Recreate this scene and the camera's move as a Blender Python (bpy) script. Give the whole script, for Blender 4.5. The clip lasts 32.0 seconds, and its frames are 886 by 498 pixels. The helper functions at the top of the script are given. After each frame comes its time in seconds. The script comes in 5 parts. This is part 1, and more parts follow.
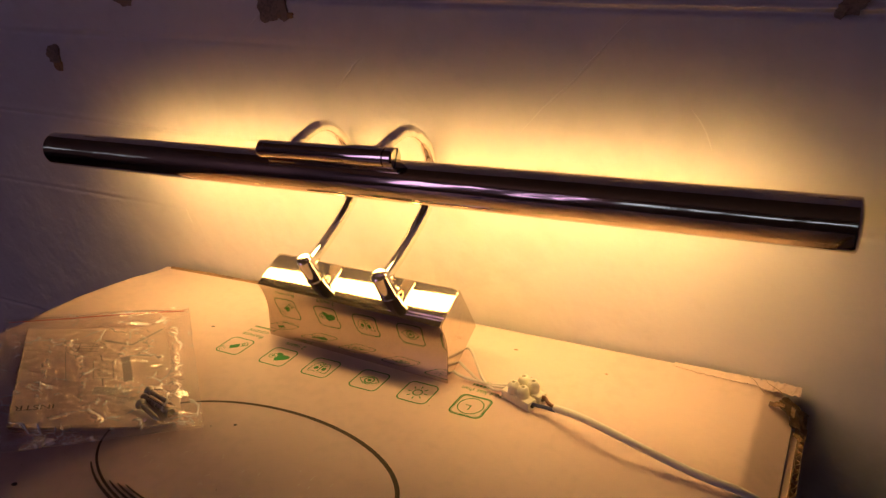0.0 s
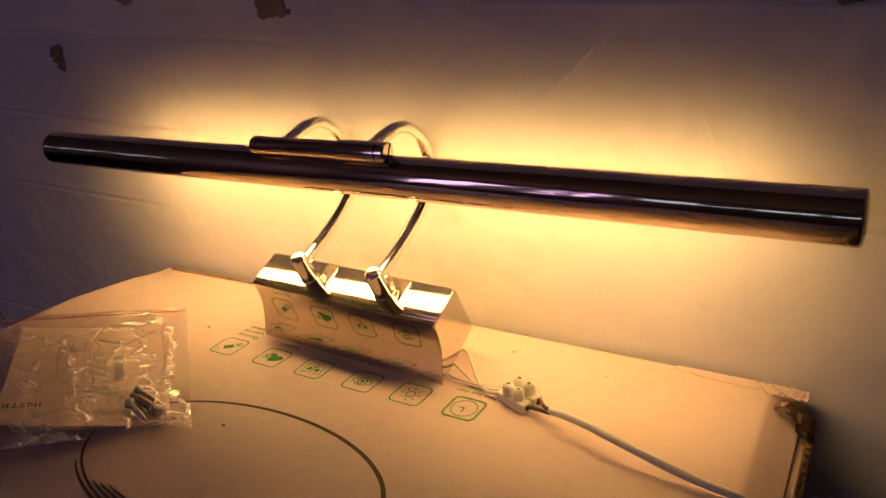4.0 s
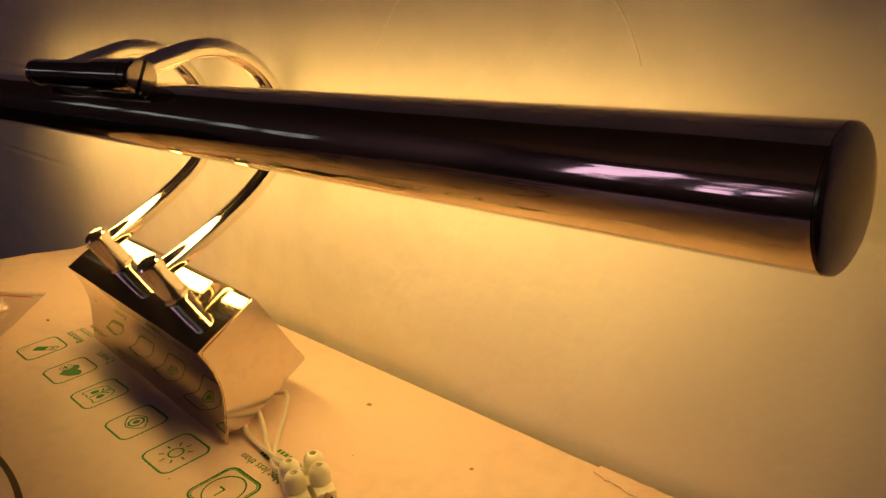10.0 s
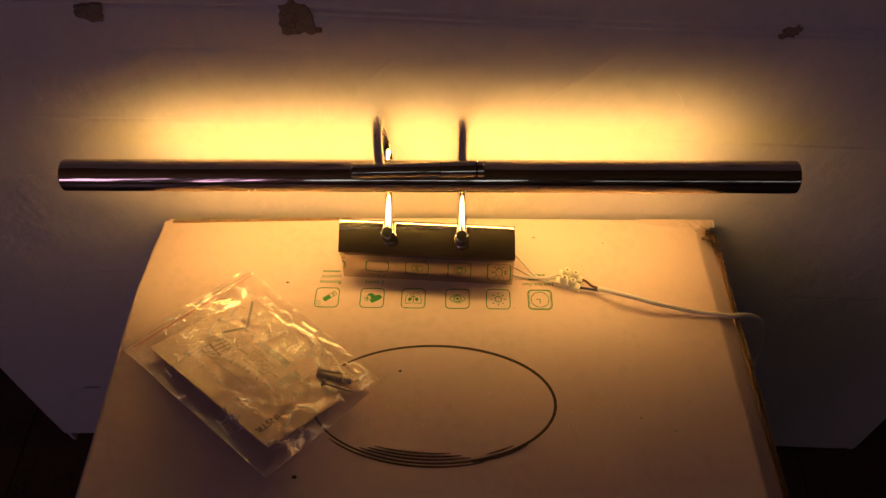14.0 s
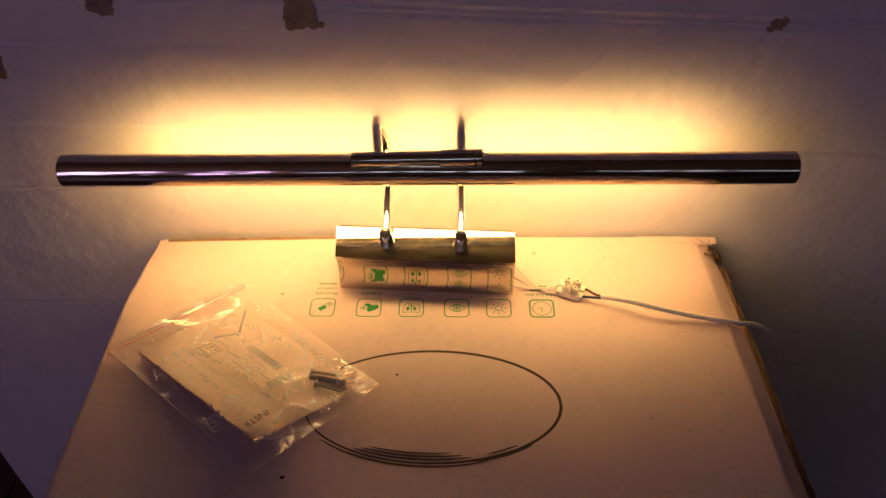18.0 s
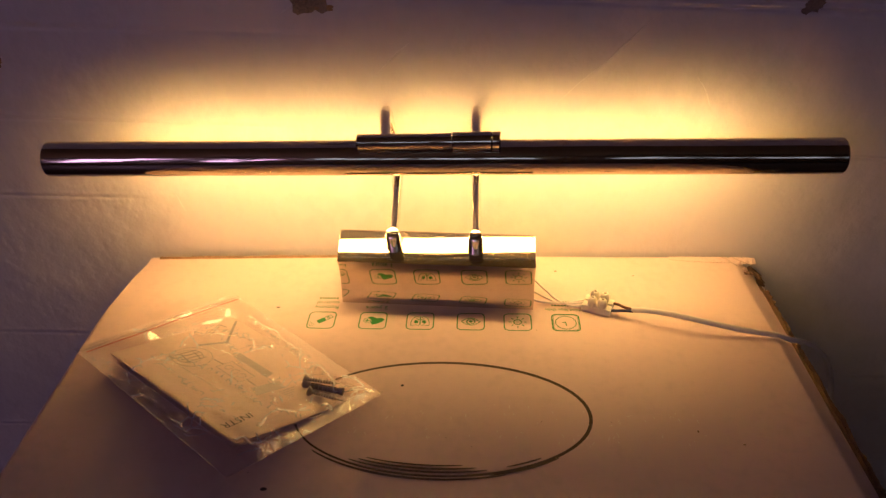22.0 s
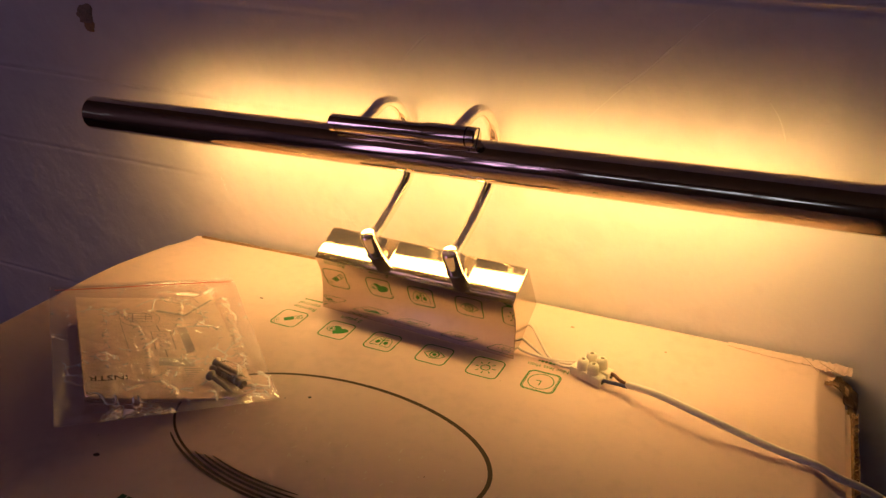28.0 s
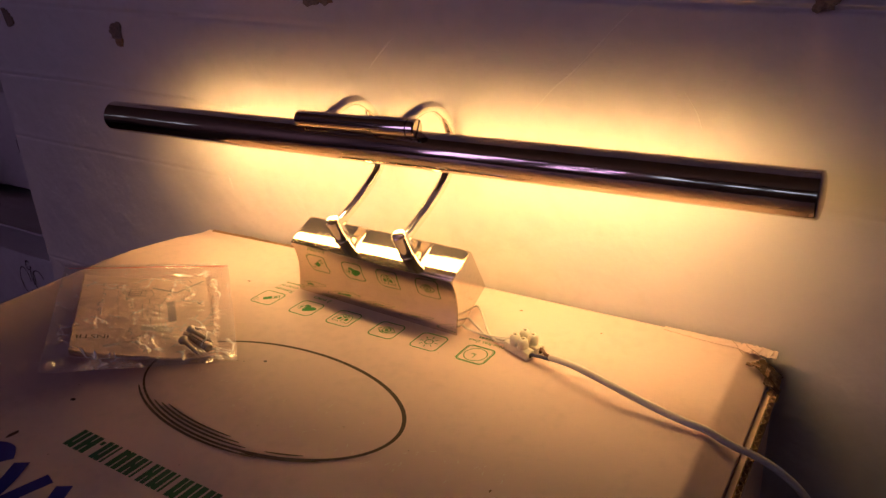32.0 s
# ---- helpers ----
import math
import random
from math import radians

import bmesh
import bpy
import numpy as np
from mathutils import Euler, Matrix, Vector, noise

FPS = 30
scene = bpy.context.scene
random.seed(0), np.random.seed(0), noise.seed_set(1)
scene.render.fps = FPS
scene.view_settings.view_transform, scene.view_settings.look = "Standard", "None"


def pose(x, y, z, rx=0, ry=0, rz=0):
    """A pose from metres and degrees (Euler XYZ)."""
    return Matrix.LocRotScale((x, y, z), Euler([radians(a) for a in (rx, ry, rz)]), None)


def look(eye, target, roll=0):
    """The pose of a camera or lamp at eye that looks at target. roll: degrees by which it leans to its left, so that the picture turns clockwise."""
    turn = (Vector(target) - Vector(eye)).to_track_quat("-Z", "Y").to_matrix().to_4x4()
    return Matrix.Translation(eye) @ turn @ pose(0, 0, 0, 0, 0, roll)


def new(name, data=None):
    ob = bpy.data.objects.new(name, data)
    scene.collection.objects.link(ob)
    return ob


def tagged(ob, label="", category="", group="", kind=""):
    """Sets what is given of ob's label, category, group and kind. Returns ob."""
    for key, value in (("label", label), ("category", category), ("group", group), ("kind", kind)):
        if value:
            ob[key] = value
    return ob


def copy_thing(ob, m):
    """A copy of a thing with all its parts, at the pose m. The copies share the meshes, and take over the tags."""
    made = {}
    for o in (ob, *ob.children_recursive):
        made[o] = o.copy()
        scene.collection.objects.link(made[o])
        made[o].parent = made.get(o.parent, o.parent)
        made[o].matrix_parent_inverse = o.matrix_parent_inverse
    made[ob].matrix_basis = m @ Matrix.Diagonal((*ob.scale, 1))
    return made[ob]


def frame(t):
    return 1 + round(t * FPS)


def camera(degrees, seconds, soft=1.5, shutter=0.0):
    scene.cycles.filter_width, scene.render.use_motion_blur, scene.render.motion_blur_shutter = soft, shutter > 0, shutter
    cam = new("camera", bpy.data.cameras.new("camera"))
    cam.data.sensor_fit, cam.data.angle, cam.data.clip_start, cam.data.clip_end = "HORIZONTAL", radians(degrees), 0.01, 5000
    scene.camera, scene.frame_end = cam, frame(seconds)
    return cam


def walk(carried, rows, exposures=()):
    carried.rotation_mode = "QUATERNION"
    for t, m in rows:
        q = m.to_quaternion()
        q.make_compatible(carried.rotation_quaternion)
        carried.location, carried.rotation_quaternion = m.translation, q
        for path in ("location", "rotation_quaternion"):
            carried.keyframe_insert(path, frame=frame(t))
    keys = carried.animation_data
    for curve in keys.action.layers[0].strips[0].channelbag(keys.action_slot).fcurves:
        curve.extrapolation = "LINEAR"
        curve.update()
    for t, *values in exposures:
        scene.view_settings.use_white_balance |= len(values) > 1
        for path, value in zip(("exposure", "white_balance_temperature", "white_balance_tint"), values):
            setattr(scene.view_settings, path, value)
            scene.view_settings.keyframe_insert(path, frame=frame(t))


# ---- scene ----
cam = camera(59.8, 32.0)
PATH = [
    (0, (0.278, -0.391, 0.249), (-0.684, 1.186, -0.518), -4.7),
    (0.5, (0.278, -0.397, 0.249), (-0.681, 1.189, -0.503), -4.6),
    (1, (0.282, -0.387, 0.245), (-0.653, 1.208, -0.517), -4.5),
    (1.5, (0.276, -0.391, 0.24), (-0.677, 1.197, -0.515), -4.3),
    (2, (0.274, -0.394, 0.242), (-0.704, 1.181, -0.508), -5.1),
    (2.5, (0.277, -0.396, 0.24), (-0.705, 1.187, -0.489), -4.6),
    (3, (0.278, -0.395, 0.238), (-0.706, 1.191, -0.481), -4.6),
    (3.5, (0.283, -0.392, 0.237), (-0.704, 1.191, -0.484), -4.8),
    (5.5, (0.337, -0.269, 0.223), (-0.967, 1.037, -0.55), -6.5),
    (6, (0.369, -0.221, 0.19), (-1.09, 0.943, -0.528), -7.6),
    (6.5, (0.37, -0.183, 0.161), (-1.175, 0.912, -0.483), -8.7),
    (7, (0.359, -0.156, 0.145), (-1.148, 1.015, -0.453), -6.8),
    (7.5, (0.352, -0.143, 0.141), (-1.152, 1.06, -0.4), -7.3),
    (8, (0.348, -0.135, 0.132), (-1.149, 1.083, -0.395), -7.7),
    (8.5, (0.339, -0.132, 0.133), (-1.162, 1.082, -0.389), -7.5),
    (9, (0.338, -0.14, 0.135), (-1.16, 1.086, -0.367), -6.7),
    (9.5, (0.325, -0.15, 0.138), (-1.169, 1.075, -0.381), -6.0),
    (10, (0.312, -0.165, 0.158), (-1.066, 1.119, -0.514), -5.5),
    (10.5, (0.287, -0.21, 0.216), (-0.837, 1.178, -0.684), -4.3),
    (11, (0.256, -0.284, 0.304), (-0.505, 1.153, -0.86), -4.2),
    (11.5, (0.216, -0.363, 0.378), (-0.332, 1.063, -0.913), -3.1),
    (12, (0.179, -0.385, 0.421), (-0.295, 0.942, -0.999), -3.0),
    (12.5, (0.118, -0.377, 0.438), (-0.224, 0.858, -1.098), -3.3),
    (13, (0.084, -0.378, 0.479), (-0.159, 0.762, -1.146), -4.9),
    (13.5, (0.045, -0.408, 0.516), (-0.101, 0.769, -1.094), -3.7),
    (14, (0.029, -0.433, 0.543), (-0.022, 0.775, -1.051), -1.4),
    (14.5, (0.01, -0.434, 0.558), (0.022, 0.784, -1.028), 1.0),
    (15, (-0.002, -0.438, 0.564), (0.038, 0.777, -1.025), 2.4),
    (15.5, (0.018, -0.452, 0.563), (0.006, 0.77, -1.02), 0.8),
    (17.5, (-0.008, -0.509, 0.507), (0.043, 0.906, -0.905), 0.8),
    (18, (0.029, -0.505, 0.463), (-0.02, 0.965, -0.892), -1.1),
    (18.5, (0.034, -0.482, 0.42), (-0.046, 1.085, -0.82), -2.1),
    (19, (0.024, -0.483, 0.393), (-0.006, 1.127, -0.794), -1.1),
    (19.5, (0.026, -0.499, 0.373), (-0.042, 1.162, -0.738), -1.2),
    (20, (0.03, -0.51, 0.358), (-0.075, 1.163, -0.732), -1.2),
    (20.5, (0.03, -0.517, 0.356), (-0.075, 1.165, -0.721), -1.4),
    (21, (0.031, -0.522, 0.355), (-0.066, 1.161, -0.721), -1.5),
    (21.5, (0.029, -0.52, 0.353), (-0.061, 1.157, -0.731), -1.4),
    (22, (0.03, -0.521, 0.351), (-0.061, 1.16, -0.731), -1.3),
    (22.5, (0.027, -0.522, 0.352), (-0.061, 1.158, -0.729), -1.3),
    (23, (0.029, -0.521, 0.355), (-0.061, 1.152, -0.737), -1.2),
    (23.5, (0.026, -0.523, 0.351), (-0.057, 1.161, -0.726), -0.9),
    (24, (0.026, -0.52, 0.352), (-0.055, 1.158, -0.732), -0.8),
    (24.5, (0.026, -0.519, 0.352), (-0.05, 1.162, -0.73), -0.6),
    (26.5, (0.089, -0.451, 0.35), (-0.229, 1.143, -0.815), -3.7),
    (27, (0.158, -0.424, 0.327), (-0.491, 1.102, -0.791), -4.4),
    (27.5, (0.187, -0.424, 0.29), (-0.565, 1.136, -0.71), -2.8),
    (28, (0.216, -0.43, 0.26), (-0.613, 1.182, -0.584), -1.6),
    (28.5, (0.254, -0.431, 0.262), (-0.665, 1.156, -0.536), -2.8),
    (29, (0.299, -0.445, 0.268), (-0.683, 1.119, -0.501), -2.4),
    (29.5, (0.338, -0.444, 0.263), (-0.645, 1.118, -0.507), -1.8),
    (30, (0.339, -0.445, 0.261), (-0.671, 1.101, -0.507), -2.9),
    (30.5, (0.323, -0.444, 0.255), (-0.709, 1.09, -0.506), -2.7),
    (31, (0.319, -0.436, 0.251), (-0.718, 1.093, -0.517), -3.0),
    (31.5, (0.318, -0.432, 0.252), (-0.721, 1.094, -0.519), -3.3),
    (32, (0.316, -0.431, 0.246), (-0.72, 1.1, -0.517), -3.3),
]
EXPOSURES = [
    (0.0, -0.44, 5700, 9), (3.5, -0.44, 5700, 9), (5.5, -0.50, 5950, 7), (6.5, -0.58, 6000, 5), (8.0, -0.78, 6150, 4), (9.5, -0.92, 6350, -2),
    (10.0, -0.96, 6500, -5), (11.0, -1.03, 6800, -5), (12.0, -0.94, 7300, -7), (13.0, -0.70, 6900, 0), (14.0, -0.49, 6600, 6), (15.5, -0.16, 6050, 9),
    (17.5, 0.07, 5500, 12), (18.5, 0.02, 5600, 12), (20.0, -0.12, 5800, 12), (24.5, -0.16, 5800, 13), (27.0, -0.26, 5750, 10), (28.0, -0.32, 6000, 11),
    (29.0, -0.34, 6100, 12), (30.5, -0.25, 5500, 16), (32.0, -0.22, 5500, 17)]
walk(cam, [(t, look(eye, target, roll)) for t, eye, target, roll in PATH], EXPOSURES)

# ---- world and room light ----
world = bpy.data.worlds.new("room_air")
world.use_nodes = True
world.node_tree.nodes["Background"].inputs["Color"].default_value = (0.55, 0.5, 0.8, 1)
world.node_tree.nodes["Background"].inputs["Strength"].default_value = 0.01
scene.world = world

FLOOR = -0.525
DAYLIGHT = 12.3
LED_STRENGTH = 35.5
LED_COLOUR = (1.0, 0.568, 0.145)

day = bpy.data.lights.new("window_daylight", "AREA")
day.shape, day.size, day.size_y = "RECTANGLE", 1.0, 1.2
day.energy, day.color = DAYLIGHT, (1.0, 0.585, 1.03)
day_ob = new("window_daylight", day)
day_ob.matrix_world = look((-1.36, -2.97, 0.85), (-0.6, 0.0, 0.6))


# ---- materials ----
def material(name, colour, rough=0.5, metal=0.0, vary=0.0, scale=30.0, bump=0.0, bump_scale=200.0, tint=None, spec=0.5, depth=0.002):
    m = bpy.data.materials.new(name)
    m.use_nodes = True
    nt = m.node_tree
    b = nt.nodes["Principled BSDF"]
    b.inputs["Base Color"].default_value = (*colour, 1)
    b.inputs["Roughness"].default_value = rough
    b.inputs["Metallic"].default_value = metal
    b.inputs["Specular IOR Level"].default_value = spec
    tc = nt.nodes.new("ShaderNodeTexCoord")
    if vary:
        n1 = nt.nodes.new("ShaderNodeTexNoise")
        n1.inputs["Scale"].default_value, n1.inputs["Detail"].default_value = scale, 6
        n2 = nt.nodes.new("ShaderNodeTexNoise")
        n2.inputs["Scale"].default_value, n2.inputs["Detail"].default_value = scale * 9, 3
        add = nt.nodes.new("ShaderNodeMath")
        add.operation = "ADD"
        ramp = nt.nodes.new("ShaderNodeValToRGB")
        dark = tint or tuple(c * (1 - vary) for c in colour)
        ramp.color_ramp.elements[0].position, ramp.color_ramp.elements[0].color = 0.75, (*dark, 1)
        ramp.color_ramp.elements[1].position, ramp.color_ramp.elements[1].color = 1.15, (*colour, 1)
        for n in (n1, n2):
            nt.links.new(tc.outputs["Object"], n.inputs["Vector"])
        nt.links.new(n1.outputs["Fac"], add.inputs[0])
        nt.links.new(n2.outputs["Fac"], add.inputs[1])
        nt.links.new(add.outputs[0], ramp.inputs["Fac"])
        nt.links.new(ramp.outputs["Color"], b.inputs["Base Color"])
        mr = nt.nodes.new("ShaderNodeMapRange")
        mr.inputs["From Min"].default_value, mr.inputs["From Max"].default_value = 0.3, 0.7
        mr.inputs["To Min"].default_value, mr.inputs["To Max"].default_value = rough * 0.85, min(1, rough * 1.15)
        nt.links.new(n1.outputs["Fac"], mr.inputs["Value"])
        nt.links.new(mr.outputs["Result"], b.inputs["Roughness"])
    if bump:
        n3 = nt.nodes.new("ShaderNodeTexNoise")
        n3.inputs["Scale"].default_value, n3.inputs["Detail"].default_value = bump_scale, 5
        bp = nt.nodes.new("ShaderNodeBump")
        bp.inputs["Strength"].default_value, bp.inputs["Distance"].default_value = bump, depth
        nt.links.new(tc.outputs["Object"], n3.inputs["Vector"])
        nt.links.new(n3.outputs["Fac"], bp.inputs["Height"])
        nt.links.new(bp.outputs["Normal"], b.inputs["Normal"])
    return m


CHROME = material("polished_chrome", (0.62, 0.55, 0.46), 0.05, 1.0, vary=0.06, scale=60)
# Kraft darkened in its colour to stand for the shade inside the torn corner.
KRAFT_SHADED = material("shaded_kraft_board", (0.09, 0.05, 0.028), 0.9, vary=0.5, scale=90, bump=0.7, bump_scale=500)
SCUFF = material("bare_paper_scuff", (0.88, 0.76, 0.66), 0.8, vary=0.1, scale=200)
CHROME_TUBE = material("polished_chrome_tube", (0.66, 0.585, 0.47), 0.055, 1.0, vary=0.06, scale=60)
CHROME_DULL = material("brushed_chrome_side", (0.66, 0.62, 0.56), 0.14, 1.0, vary=0.07, scale=30)
CHROME_SATIN = material("satin_chrome", (0.58, 0.5, 0.4), 0.22, 1.0, vary=0.1, scale=80)
BOARD = material("white_coated_board", (0.78, 0.576, 0.51), 0.42, vary=0.07, scale=14, bump=0.12, bump_scale=120)
PANEL = material("white_carton_wall", (0.67, 0.61, 0.63), 0.5, vary=0.06, scale=7, bump=0.75, bump_scale=17, depth=0.008)
CHROME_POST = material("cloudy_chrome_post", (0.84, 0.78, 0.72), 0.12, 1.0, vary=0.08, scale=90)
CHROME_ARM = material("pale_chrome_arm", (0.9, 0.86, 0.8), 0.07, 1.0, vary=0.06, scale=60)
KRAFT = material("torn_kraft_board", (0.32, 0.19, 0.1), 0.85, vary=0.45, scale=70, bump=0.6, bump_scale=500)
KRAFT_DARK = material("old_kraft_patch", (0.25, 0.185, 0.14), 0.8, vary=0.4, scale=60, bump=0.5, bump_scale=300)
PAPER = material("white_leaflet_paper", (0.83, 0.645, 0.55), 0.6, vary=0.06, scale=40, bump=0.1, bump_scale=300)
INK = material("black_print", (0.035, 0.028, 0.025), 0.5, vary=0.3, scale=90)
RING_INK = material("dark_brown_print", (0.07, 0.04, 0.02), 0.6, vary=0.35, scale=120)
GREY_INK = material("grey_print", (0.4, 0.36, 0.34), 0.6, vary=0.2, scale=90)
PALE_GREY = material("pale_grey_print", (0.56, 0.49, 0.45), 0.6, vary=0.15, scale=90)
LEAF_INK = material("thin_leaflet_print", (0.24, 0.2, 0.18), 0.6, vary=0.25, scale=120)
GREEN = material("green_print", (0.018, 0.23, 0.028), 0.5, vary=0.2, scale=150)
DARK_GREEN = material("deep_green_print", (0.02, 0.11, 0.035), 0.5, vary=0.25, scale=90)
BLUE = material("blue_print", (0.03, 0.035, 0.3), 0.5, vary=0.25, scale=90)
NYLON = material("milky_nylon", (0.82, 0.77, 0.64), 0.35, vary=0.06, scale=120)
# Paler than the carton face: paints in the highlight along its creases.
CREASE = material("highlight_crease", (0.76, 0.71, 0.72), 0.6, vary=0.08, scale=60)
PVC = material("white_cable_sheath", (0.74, 0.67, 0.61), 0.38, vary=0.05, scale=90)
BROWN_WIRE = material("brown_wire_skin", (0.16, 0.06, 0.03), 0.35, vary=0.1, scale=200)
BLUE_WIRE = material("blue_wire_skin", (0.04, 0.05, 0.12), 0.35, vary=0.1, scale=200)
BRASS = material("terminal_brass", (0.62, 0.45, 0.2), 0.3, 1.0, vary=0.2, scale=300)
STEEL = material("zinc_screw_steel", (0.66, 0.6, 0.52), 0.42, 1.0, vary=0.2, scale=300)
PLUG = material("grey_plastic_plug", (0.42, 0.35, 0.29), 0.7, vary=0.15, scale=200)
RED = material("red_zip_line", (0.6, 0.1, 0.06), 0.4, vary=0.1, scale=100)
FLOORWOOD = material("dark_laminate", (0.09, 0.055, 0.035), 0.4, vary=0.4, scale=12, bump=0.1)
# Tone of the unseen wall and ceiling, added to brown the chrome's reflections.
WARM_UNSEEN = material("unseen_warm_tone", (0.42, 0.27, 0.12), 0.8, vary=0.1, scale=4, bump=0.15)
ROOMWALL = material("painted_room_wall", (0.36, 0.28, 0.22), 0.8, vary=0.1, scale=4, bump=0.15)
DARKWOOD = material("dark_cabinet_wood", (0.11, 0.085, 0.08), 0.45, vary=0.3, scale=20)
# Black put in for the shade of holes, slots and hollows.
BLACKGAP = material("black_gap_fill", (0.012, 0.011, 0.012), 0.5, vary=0.2, scale=20)


def drawn_waviness(m):
    """Faint lengthwise waviness of a drawn tube."""
    nt = m.node_tree
    tc, mp = nt.nodes.new("ShaderNodeTexCoord"), nt.nodes.new("ShaderNodeMapping")
    mp.inputs["Scale"].default_value = (3.0, 90, 90)
    ns, bp = nt.nodes.new("ShaderNodeTexNoise"), nt.nodes.new("ShaderNodeBump")
    ns.inputs["Scale"].default_value, ns.inputs["Detail"].default_value = 3.0, 3
    bp.inputs["Strength"].default_value, bp.inputs["Distance"].default_value = 0.12, 0.0013
    nt.links.new(tc.outputs["Object"], mp.inputs["Vector"])
    nt.links.new(mp.outputs["Vector"], ns.inputs["Vector"])
    nt.links.new(ns.outputs["Fac"], bp.inputs["Height"])
    nt.links.new(bp.outputs["Normal"], nt.nodes["Principled BSDF"].inputs["Normal"])


def hazed(m, share, rough):
    """A brownish haze added to the chrome: part of the mirror image is spread wide, unevenly."""
    nt = m.node_tree
    sharp, out = nt.nodes["Principled BSDF"], nt.nodes["Material Output"]
    soft, mix = nt.nodes.new("ShaderNodeBsdfPrincipled"), nt.nodes.new("ShaderNodeMixShader")
    soft.inputs["Base Color"].default_value = (0.7, 0.6, 0.45, 1)
    soft.inputs["Metallic"].default_value, soft.inputs["Roughness"].default_value = 1.0, rough
    ns, rg, tc = nt.nodes.new("ShaderNodeTexNoise"), nt.nodes.new("ShaderNodeMapRange"), nt.nodes.new("ShaderNodeTexCoord")
    ns.inputs["Scale"].default_value, ns.inputs["Detail"].default_value = 90.0, 4
    rg.inputs["To Min"].default_value, rg.inputs["To Max"].default_value = share * 0.5, share * 1.5
    nt.links.new(tc.outputs["Object"], ns.inputs["Vector"])
    nt.links.new(ns.outputs["Fac"], rg.inputs["Value"])
    nt.links.new(rg.outputs["Result"], mix.inputs[0])
    nt.links.new(sharp.outputs[0], mix.inputs[1])
    nt.links.new(soft.outputs[0], mix.inputs[2])
    nt.links.new(mix.outputs[0], out.inputs["Surface"])


drawn_waviness(CHROME_TUBE)
hazed(CHROME_TUBE, 0.08, 0.3)
hazed(CHROME, 0.04, 0.36)


def led_material():
    m = bpy.data.materials.new("glowing_led_diffuser")
    m.use_nodes = True
    b = m.node_tree.nodes["Principled BSDF"]
    b.inputs["Base Color"].default_value = (0.8, 0.78, 0.7, 1)
    b.inputs["Emission Color"].default_value = (*LED_COLOUR, 1)
    b.inputs["Emission Strength"].default_value = LED_STRENGTH
    return m


def film_material():
    """Thin clear film: smooth facets that lean a little, parted by sharp glinting creases."""
    m = bpy.data.materials.new("clear_bag_film")
    m.use_nodes = True
    nt = m.node_tree
    nt.nodes.clear()

    def node(kind, **values):
        n = nt.nodes.new("ShaderNode" + kind)
        for k, v in values.items():
            n.inputs[k.replace("_", " ")].default_value = v
        return n

    def sums(op, *args):
        n = nt.nodes.new("ShaderNodeMath")
        n.operation = op
        for k, v in enumerate(args):
            if isinstance(v, (int, float)):
                n.inputs[k].default_value = v
            else:
                nt.links.new(v, n.inputs[k])
        return n.outputs[0]

    def vec(op, *args):
        n = nt.nodes.new("ShaderNodeVectorMath")
        n.operation = op
        for k, v in enumerate(args):
            if isinstance(v, tuple):
                n.inputs[k].default_value = v
            else:
                nt.links.new(v, n.inputs[k])
        return n

    def ramp(value, lo, hi, a, b):
        n = node("MapRange", From_Min=lo, From_Max=hi, To_Min=a, To_Max=b)
        n.interpolation_type = "SMOOTHSTEP"
        nt.links.new(value, n.inputs["Value"])
        return n.outputs["Result"]

    def noise_at(place, scale, detail, shift):
        n = node("TexNoise", Scale=scale, Detail=detail)
        nt.links.new(vec("ADD", place, shift).outputs[0], n.inputs["Vector"])
        return n

    def cells(place, scale, feature):
        n = node("TexVoronoi", Scale=scale)
        n.feature = feature
        nt.links.new(place, n.inputs["Vector"])
        return n

    out = node("OutputMaterial")
    clear = node("BsdfTransparent", Color=(0.985, 0.975, 0.97, 1))
    gloss = node("BsdfGlossy", Roughness=0.03)
    haze = node("BsdfDiffuse", Color=(0.85, 0.76, 0.7, 1))
    tc = node("TexCoord").outputs["Object"]
    flat = vec("MULTIPLY", tc, (1, 1, 0)).outputs[0]
    warp = vec("MULTIPLY_ADD", noise_at(flat, 75, 3, (0, 0, 0)).outputs["Color"], (0.011, 0.011, 0), flat).outputs[0]
    fold = nt.nodes.new("ShaderNodeAttribute")
    fold.attribute_name = "fold"
    near = fold.outputs["Fac"]
    wide = cells(warp, 52, "DISTANCE_TO_EDGE").outputs["Distance"]
    fine = cells(warp, 175, "DISTANCE_TO_EDGE").outputs["Distance"]
    some = sums("MAXIMUM", ramp(noise_at(flat, 34, 2, (3, 1, 0)).outputs["Fac"], 0.545, 0.585, 0, 1), sums("MULTIPLY", near, 0.8))
    few = sums("MAXIMUM", ramp(noise_at(flat, 30, 2, (7, 4, 0)).outputs["Fac"], 0.595, 0.64, 0, 1), sums("MULTIPLY", near, 0.6))
    line = sums("MAXIMUM", sums("MULTIPLY", ramp(wide, 0.0, 0.045, 1, 0), some), sums("MULTIPLY", ramp(fine, 0.0, 0.1, 1, 0), few))
    lean_n = vec("SUBTRACT", cells(warp, 52, "F1").outputs["Color"], (0.5, 0.5, 0.5)).outputs[0]
    tilt = vec("MULTIPLY", lean_n, (0.08, 0.08, 0)).outputs[0]
    bump = node("Bump", Strength=1.0, Distance=0.0004)
    nt.links.new(line, bump.inputs["Height"])
    # Glints drawn in by pattern: extra gloss added over the film along these lines.
    glint = node("BsdfGlossy", Roughness=0.33)
    shade = nt.nodes.new("ShaderNodeCombineColor")
